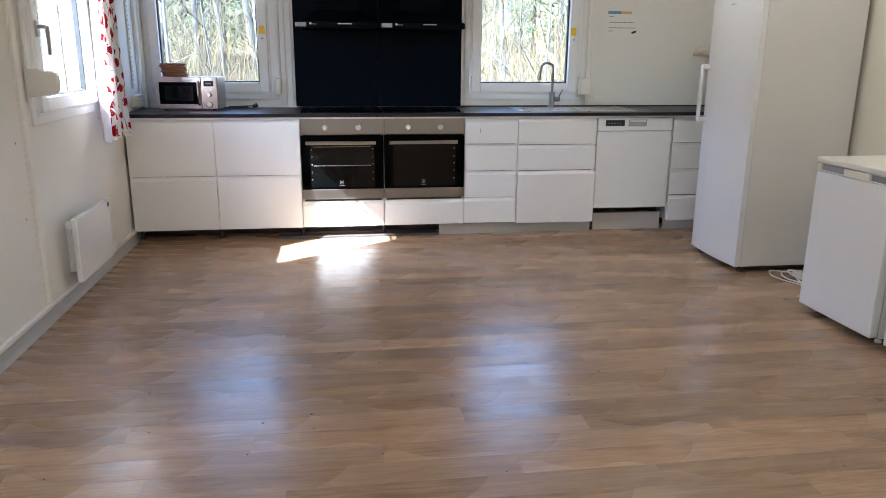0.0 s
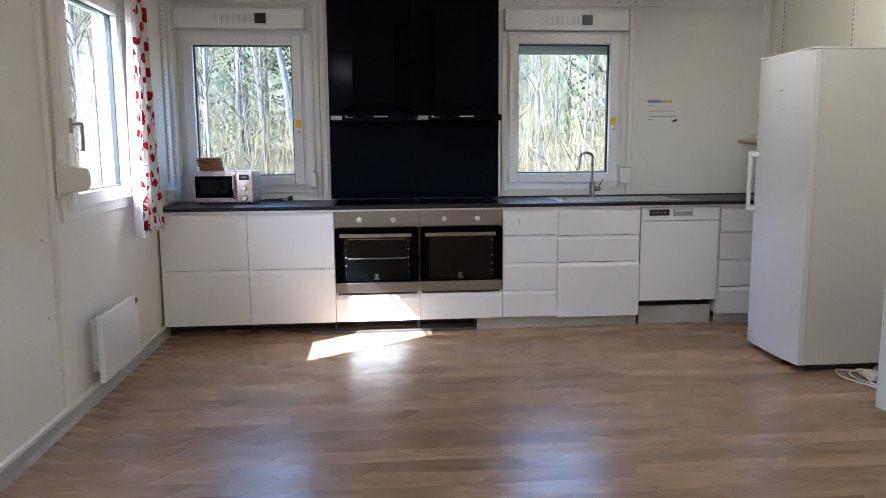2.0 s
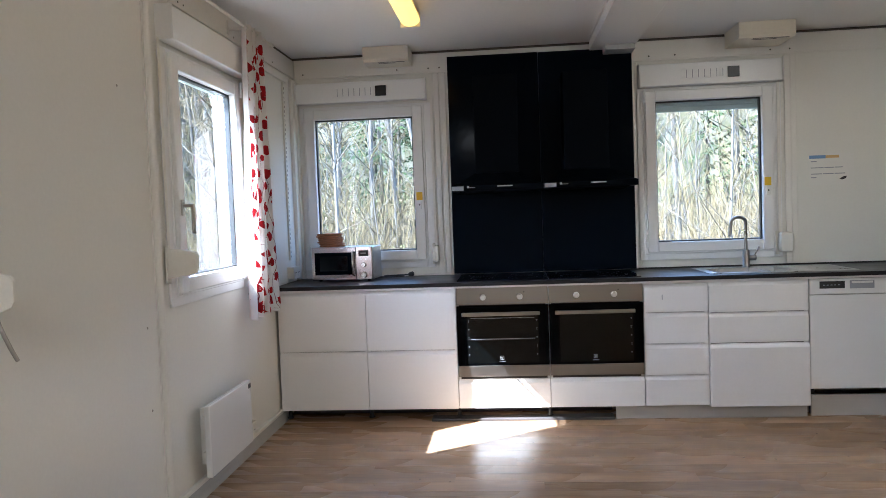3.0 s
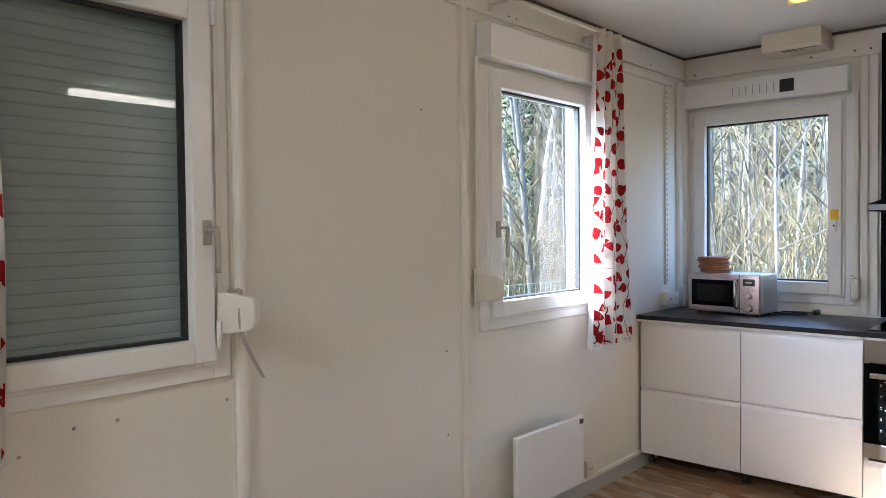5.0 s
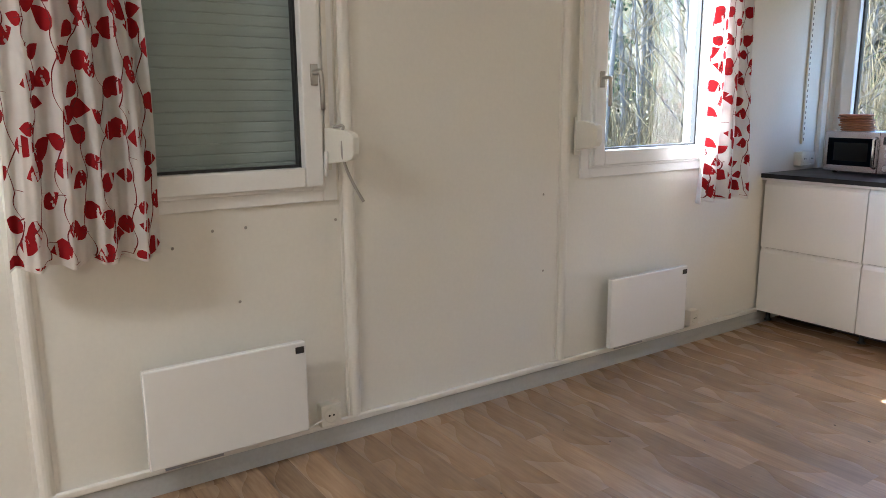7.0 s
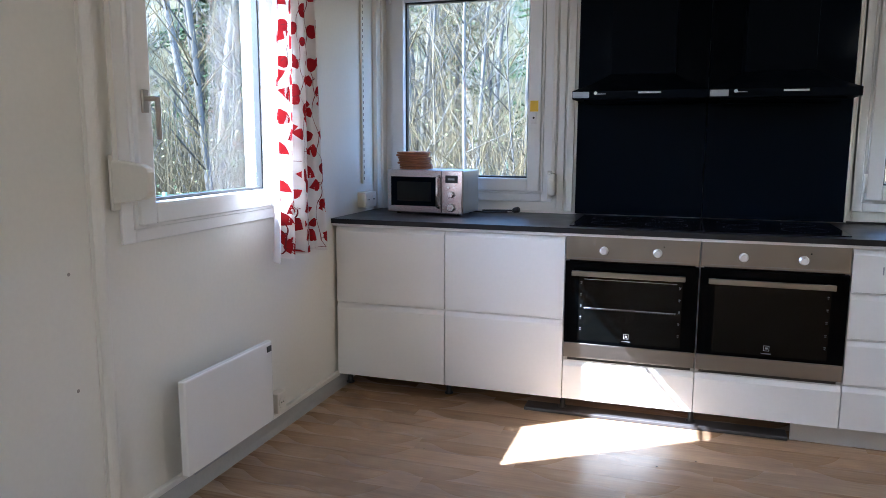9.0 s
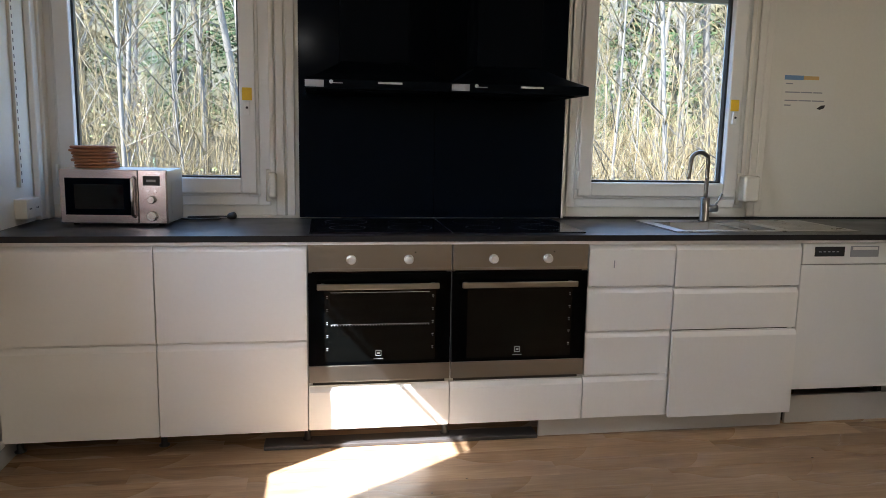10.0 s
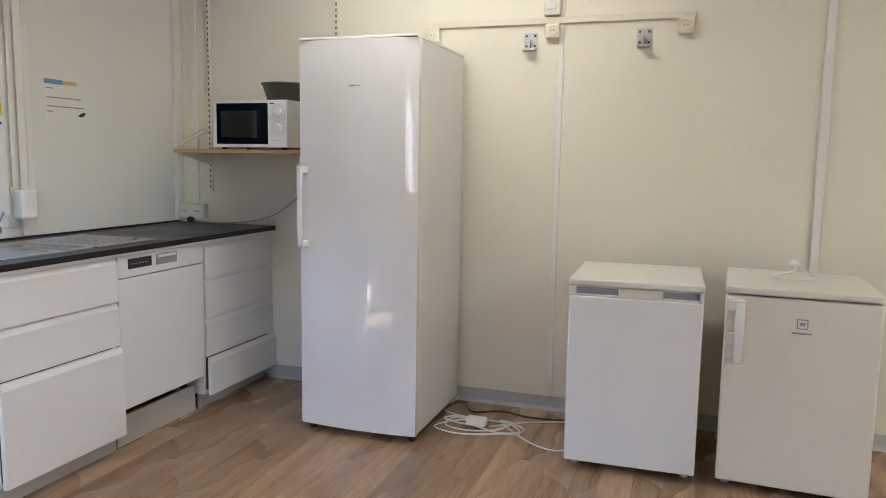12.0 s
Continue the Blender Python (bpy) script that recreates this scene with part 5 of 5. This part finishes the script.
air_unit(-0.385, -0.065, 6.86, "cream plastic air vent housing under the ceiling")
air_unit(2.14, 2.50, 6.76, "cream plastic air vent housing under the ceiling")


def lamp(x, y0, y1, m, label):
    t_ = thing("ceiling_lamp", (x, (y0 + y1) / 2, TOP), label, "lamp", group="ceiling lamps")
    Shape().box(x - 0.062, x + 0.062, y0, y1, 2.525, TOP - 0.001, M_CREAM, 0.004).done("tray", parent=t_)
    s_ = Shape()
    o = [(x - 0.055, 2.524)] + [(x - 0.058 * math.cos(a), 2.515 - 0.040 * math.sin(a)) for a in (math.pi * j / 10 for j in range(11))] + [(x + 0.055, 2.524)]
    s_.prism(o, y0 + 0.012, y1 - 0.012, m, "y")
    for f in s_.bm.faces:
        f.smooth = len(f.verts) == 4
    s_.done("diffuser", parent=t_)
    for a, b in ((y0 + 0.001, y0 + 0.012), (y1 - 0.012, y1 - 0.001)):
        Shape().box(x - 0.06, x + 0.06, a, b, 2.472, 2.524, M_CREAM, 0.003).done("end_cap", parent=t_)


lamp(0.055, 4.86, 6.10, M_AMBER, "long ceiling lamp with yellowed amber diffuser")
lamp(2.70, 4.60, 5.84, M_TUBE_DIM, "long lit fluorescent ceiling lamp out of direct view")
# The next two are unseen lamps, added to brighten the near floor and fronts.
lamp(2.70, 0.60, 1.84, M_TUBE_DIM, "long lit fluorescent ceiling lamp out of direct view")
lamp(0.055, 0.40, 1.64, M_FILL_TUBE, "long lit fluorescent ceiling lamp out of direct view")

# ---- outside ----
GZ = -0.45
s = Shape()
n = 36
vs = [[s.bm.verts.new((-90 + 180 * i / n, -90 + 180 * j / n, GZ + (0.35 * noise.noise((i * 0.7, j * 0.7, 0)) if abs(i - n / 2) > 2 or abs(j - n / 2) > 3 else 0) + (max(0, -90 + 180 * j / n - 14) * 0.05))) for i in range(n + 1)] for j in range(n + 1)]
s.slot(M_GROUND)
for j in range(n):
    for i in range(n):
        s.bm.faces.new((vs[j][i], vs[j][i + 1], vs[j + 1][i + 1], vs[j + 1][i])).smooth = True
s.done("ground", label="leaf-strewn woodland floor", category="ground", kind="structure")
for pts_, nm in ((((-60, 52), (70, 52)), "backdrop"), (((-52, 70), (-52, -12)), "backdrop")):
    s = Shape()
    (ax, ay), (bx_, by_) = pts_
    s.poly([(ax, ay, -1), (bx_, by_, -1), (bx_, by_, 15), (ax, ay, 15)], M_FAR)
    s.done(nm, label="flat backdrop of distant spring woodland, faintly glowing for daylight", category="woodland", kind="structure")


def tree_mesh(seed, height, r, limbs, leafy, low):
    """A bare tree: wavering trunk, limbs that fork into fine twigs, a few small leaves."""
    rnd_ = random.Random(seed)
    s_ = Shape()
    trunk = [Vector((0, 0, 0))]
    step = height / 9
    way = Vector((rnd_.uniform(-0.06, 0.06), rnd_.uniform(-0.06, 0.06), 1))
    for j in range(9):
        way += Vector((rnd_.uniform(-0.07, 0.07), rnd_.uniform(-0.07, 0.07), 0))
        trunk.append(trunk[-1] + way.normalized() * step)
    s_.tube(trunk, r, M_BARK, 9 if r > 0.05 else 6, taper=r * 0.25)

    def on_trunk(f):
        k = min(8, int(f * 9))
        return trunk[k].lerp(trunk[k + 1], f * 9 - k)

    for j in range(limbs):
        f = rnd_.uniform(low, 0.97) ** 1.3
        p = on_trunk(f)
        a = rnd_.uniform(0, 2 * math.pi)
        ln = rnd_.uniform(0.5, 1.7) * (1.2 - f * 0.7)
        d = Vector((math.cos(a), math.sin(a), rnd_.uniform(0.35, 1.2))).normalized()
        kink = Vector((rnd_.uniform(-0.12, 0.12), rnd_.uniform(-0.12, 0.12), rnd_.uniform(-0.05, 0.1))) * ln
        q = [p, p + d * ln * 0.5 + kink, p + d * ln + Vector((0, 0, 0.22 * ln))]
        s_.tube(q, min(0.022, max(0.006, r * 0.25)), M_BARK if j % 3 else M_TWIG, 4, taper=0.003)
        for _ in range(5):
            b = q[1].lerp(q[2], rnd_.random()) if rnd_.random() < 0.6 else q[0].lerp(q[1], rnd_.random())
            e_ = b + Vector((rnd_.uniform(-0.35, 0.35), rnd_.uniform(-0.35, 0.35), rnd_.uniform(0.05, 0.5)))
            s_.tube([b, e_], 0.0042, M_TWIG, 3, taper=0.002)
            for _k in range(leafy):
                c = b.lerp(e_, rnd_.random()) + Vector((rnd_.uniform(-1, 1), rnd_.uniform(-1, 1), rnd_.uniform(-1, 1))) * 0.08
                u = Vector((rnd_.uniform(-1, 1), rnd_.uniform(-1, 1), rnd_.uniform(-1, 1))).normalized() * 0.016
                v = u.orthogonal().normalized() * 0.010
                s_.poly([c - u, c - v, c + u, c + v], M_BUD)
    return s_.mesh("tree")


def spruce_mesh(seed, height):
    rnd_ = random.Random(seed)
    s_ = Shape()
    s_.tube([(0, 0, 0), (0, 0, height)], 0.16, M_BARK, 8, taper=0.02)
    for j in range(90):
        f = rnd_.uniform(0.12, 1.0)
        a, ln = rnd_.uniform(0, 6.28), (1.05 - f) * 2.3 + 0.2
        d = Vector((math.cos(a), math.sin(a), -0.25))
        side = Vector((-math.sin(a), math.cos(a), 0))
        p = Vector((0, 0, height * f))
        for k_ in range(7):
            c = p + d * ln * (k_ + 1) / 7
            w_ = 0.26 * (1 - k_ / 9)
            for sg in (-1, 1):
                s_.poly([c, c + side * sg * w_ + d * 0.12 + Vector((0, 0, -0.10)), c + d * 0.24], M_NEEDLE)
    return s_.mesh("tree")


slim = [tree_mesh(i, h, r, lb, lf, 0.06) for i, (h, r, lb, lf) in enumerate(((7, 0.030, 46, 0), (6, 0.022, 46, 1), (8, 0.040, 48, 0), (5, 0.016, 44, 1), (9, 0.050, 46, 0)))]
stout = [tree_mesh(20 + i, h, r, lb, 0, 0.12) for i, (h, r, lb) in enumerate(((15, 0.10, 34), (17, 0.14, 30), (14, 0.075, 36)))]
dark = spruce_mesh(7, 12)
rnd = random.Random(11)


def in_sun_way(x, y):
    """True on the strip over which the sunshine reaches the window."""
    sx = -1 - x
    return -1 < sx < 16 and abs(y - (5.3 - 0.67 * sx)) < 3.2


placed = []
# (x0, x1, y0, y1), how many, which kinds
for zone, count, pool in (((-7, 12, 10.2, 17), 60, slim), ((-12, 16, 14, 28), 34, stout), ((-14, 18, 17, 30), 50, slim), ((-24, 26, 32, 46), 40, [dark]),
                          ((-18, -5.0, 8.0, 24), 50, slim), ((-20, -6, 8.5, 26), 22, stout), ((-34, -14, 6, 34), 60, [dark])):
    made_ = 0
    while made_ < count:
        x, y = rnd.uniform(zone[0], zone[1]), rnd.uniform(zone[2], zone[3])
        if in_sun_way(x, y) or any((x - a) ** 2 + (y - b) ** 2 < 0.3 for a, b in placed):
            continue
        placed.append((x, y))
        me = rnd.choice(pool)
        ob = new("tree", me)
        sc = rnd.uniform(0.8, 1.2)
        ob.matrix_basis = Matrix.LocRotScale((x, y, GZ - 0.25 + max(0, y - 14) * 0.05), Euler((0, 0, rnd.uniform(0, 6.28))), (sc, sc, sc))
        tagged(ob, "dark green spruce in the wood" if me is dark else "slender pale bare tree with fine spring twigs" if pool is slim else "tall grey-barked bare tree in the wood", "tree", "woodland trees")
        made_ += 1
# undergrowth
s = Shape()
for _ in range(7500):
    x, y = rnd.uniform(-14, 18), rnd.uniform(9.2, 26)
    if rnd.random() < 0.3:
        x, y = rnd.uniform(-20, -4), rnd.uniform(8.5, 24)
    if in_sun_way(x, y):
        continue
    h = rnd.uniform(0.8, 2.8)
    top = Vector((x + rnd.uniform(-0.5, 0.5), y + rnd.uniform(-0.5, 0.5), GZ + h + max(0, y - 14) * 0.05))
    s.tube([(x, y, GZ - 0.2 + max(0, y - 14) * 0.05), top.lerp(Vector((x, y, GZ)), 0.4) + Vector((rnd.uniform(-0.15, 0.15), 0, 0)), top], 0.006, M_TWIG, 3, taper=0.002)
    for _k in range(3):
        b_ = Vector((x, y, GZ)).lerp(top, rnd.uniform(0.3, 0.9))
        s.tube([b_, b_ + Vector((rnd.uniform(-0.3, 0.3), rnd.uniform(-0.3, 0.3), rnd.uniform(0.1, 0.5)))], 0.004, M_TWIG, 3, taper=0.0015)
    if rnd.random() < 0.35:
        for _k in range(4):
            c = top + Vector((rnd.uniform(-0.25, 0.25), rnd.uniform(-0.25, 0.25), rnd.uniform(-0.8, 0.1)))
            u = Vector((rnd.uniform(-1, 1), rnd.uniform(-1, 1), rnd.uniform(-1, 1))).normalized() * 0.018
            v = u.orthogonal().normalized() * 0.012
            s.poly([c - u, c - v, c + u, c + v], M_BUD)
s.done("undergrowth", label="straw-coloured bare shrubs and saplings", category="shrubs", kind="stuff")
# wire fence past the window wall
t = thing("wire_fence", (-4.0, 10, GZ), "green wire mesh fence with posts", "fence")
s = Shape()
for j in range(9):
    s.tube([(-4.6 + 0.15 * j, 5.5 + 1.9 * j, GZ - 0.2), (-4.6 + 0.15 * j, 5.5 + 1.9 * j, 0.78)], 0.028, M_FENCE, 8)
s.done("post", parent=t)
s = Shape()
for z in (0.0, 0.2, 0.4, 0.6, 0.75):
    s.tube([(-4.6, 5.5, z), (-3.4, 20.7, z)], 0.005, M_FENCE, 4)
for j in range(150):
    f = j / 150
    s.tube([(-4.6 + 1.2 * f, 5.5 + 15.2 * f, -0.3), (-4.6 + 1.2 * f, 5.5 + 15.2 * f, 0.75)], 0.003, M_FENCE, 3)
s.done("mesh", parent=t, kind="stuff")

# ---- floor ----
rnd = random.Random(21)
s = Shape()
for _ in range(75):
    x, y, r = rnd.uniform(-0.7, 2.8), rnd.uniform(1.9, 6.2), rnd.uniform(0.0015, 0.004)
    a = rnd.uniform(0, 3.1)
    o = [(x + r * rnd.uniform(0.6, 1.8) * math.cos(a + k * 1.257), y + r * rnd.uniform(0.5, 1.0) * math.sin(a + k * 1.257)) for k in range(5)]
    s.prism(o, 0.0002, 0.0002 + r * 0.7, rnd.choice((M_BLACK, M_DARK)), "z")
s.done("crumbs", label="scattered small dark crumbs on the floor", category="crumbs", kind="stuff")
floor = Shape().box(XL - 0.02, XR + 0.02, YS - 0.02, YB + 0.02, -0.10, -0.0045, M_UNDER).done("floor", label="oak-look plank floor with a satin finish", category="floor", kind="structure")
PW, PL = 0.122, 1.22
meshes = {}


def plank_mesh(length):
    key = round(length, 3)
    if key not in meshes:
        s_ = Shape()
        g = 0.0002
        s_.box(0.00002, length - 0.00002, g, PW - g, -0.004, 0.0, M_FLOOR)
        meshes[key] = s_.mesh("plank")
    return meshes[key]


rear = Shape()
row = 0
y = YS
while y < YB - 0.001:
    x = XL - PL * ((0.37 * row) % 1.0)
    while x < XR:
        a, b = max(x, XL), min(x + PL, XR)
        if y < 0.9:
            if b - a > 0.02:
                rear.box(a, b, y + 0.0002, y + PW - 0.0002, -0.004, 0.0, M_FLOOR)
        elif b - a > 0.02:
            ob = new("plank", plank_mesh(b - a))
            ob.parent, ob.location = floor, (a, y, 0)
        x += PL
    y += PW
    row += 1
floor["base"] = (0, 0, 0)
rear.done("planks", parent=floor, kind="stuff")
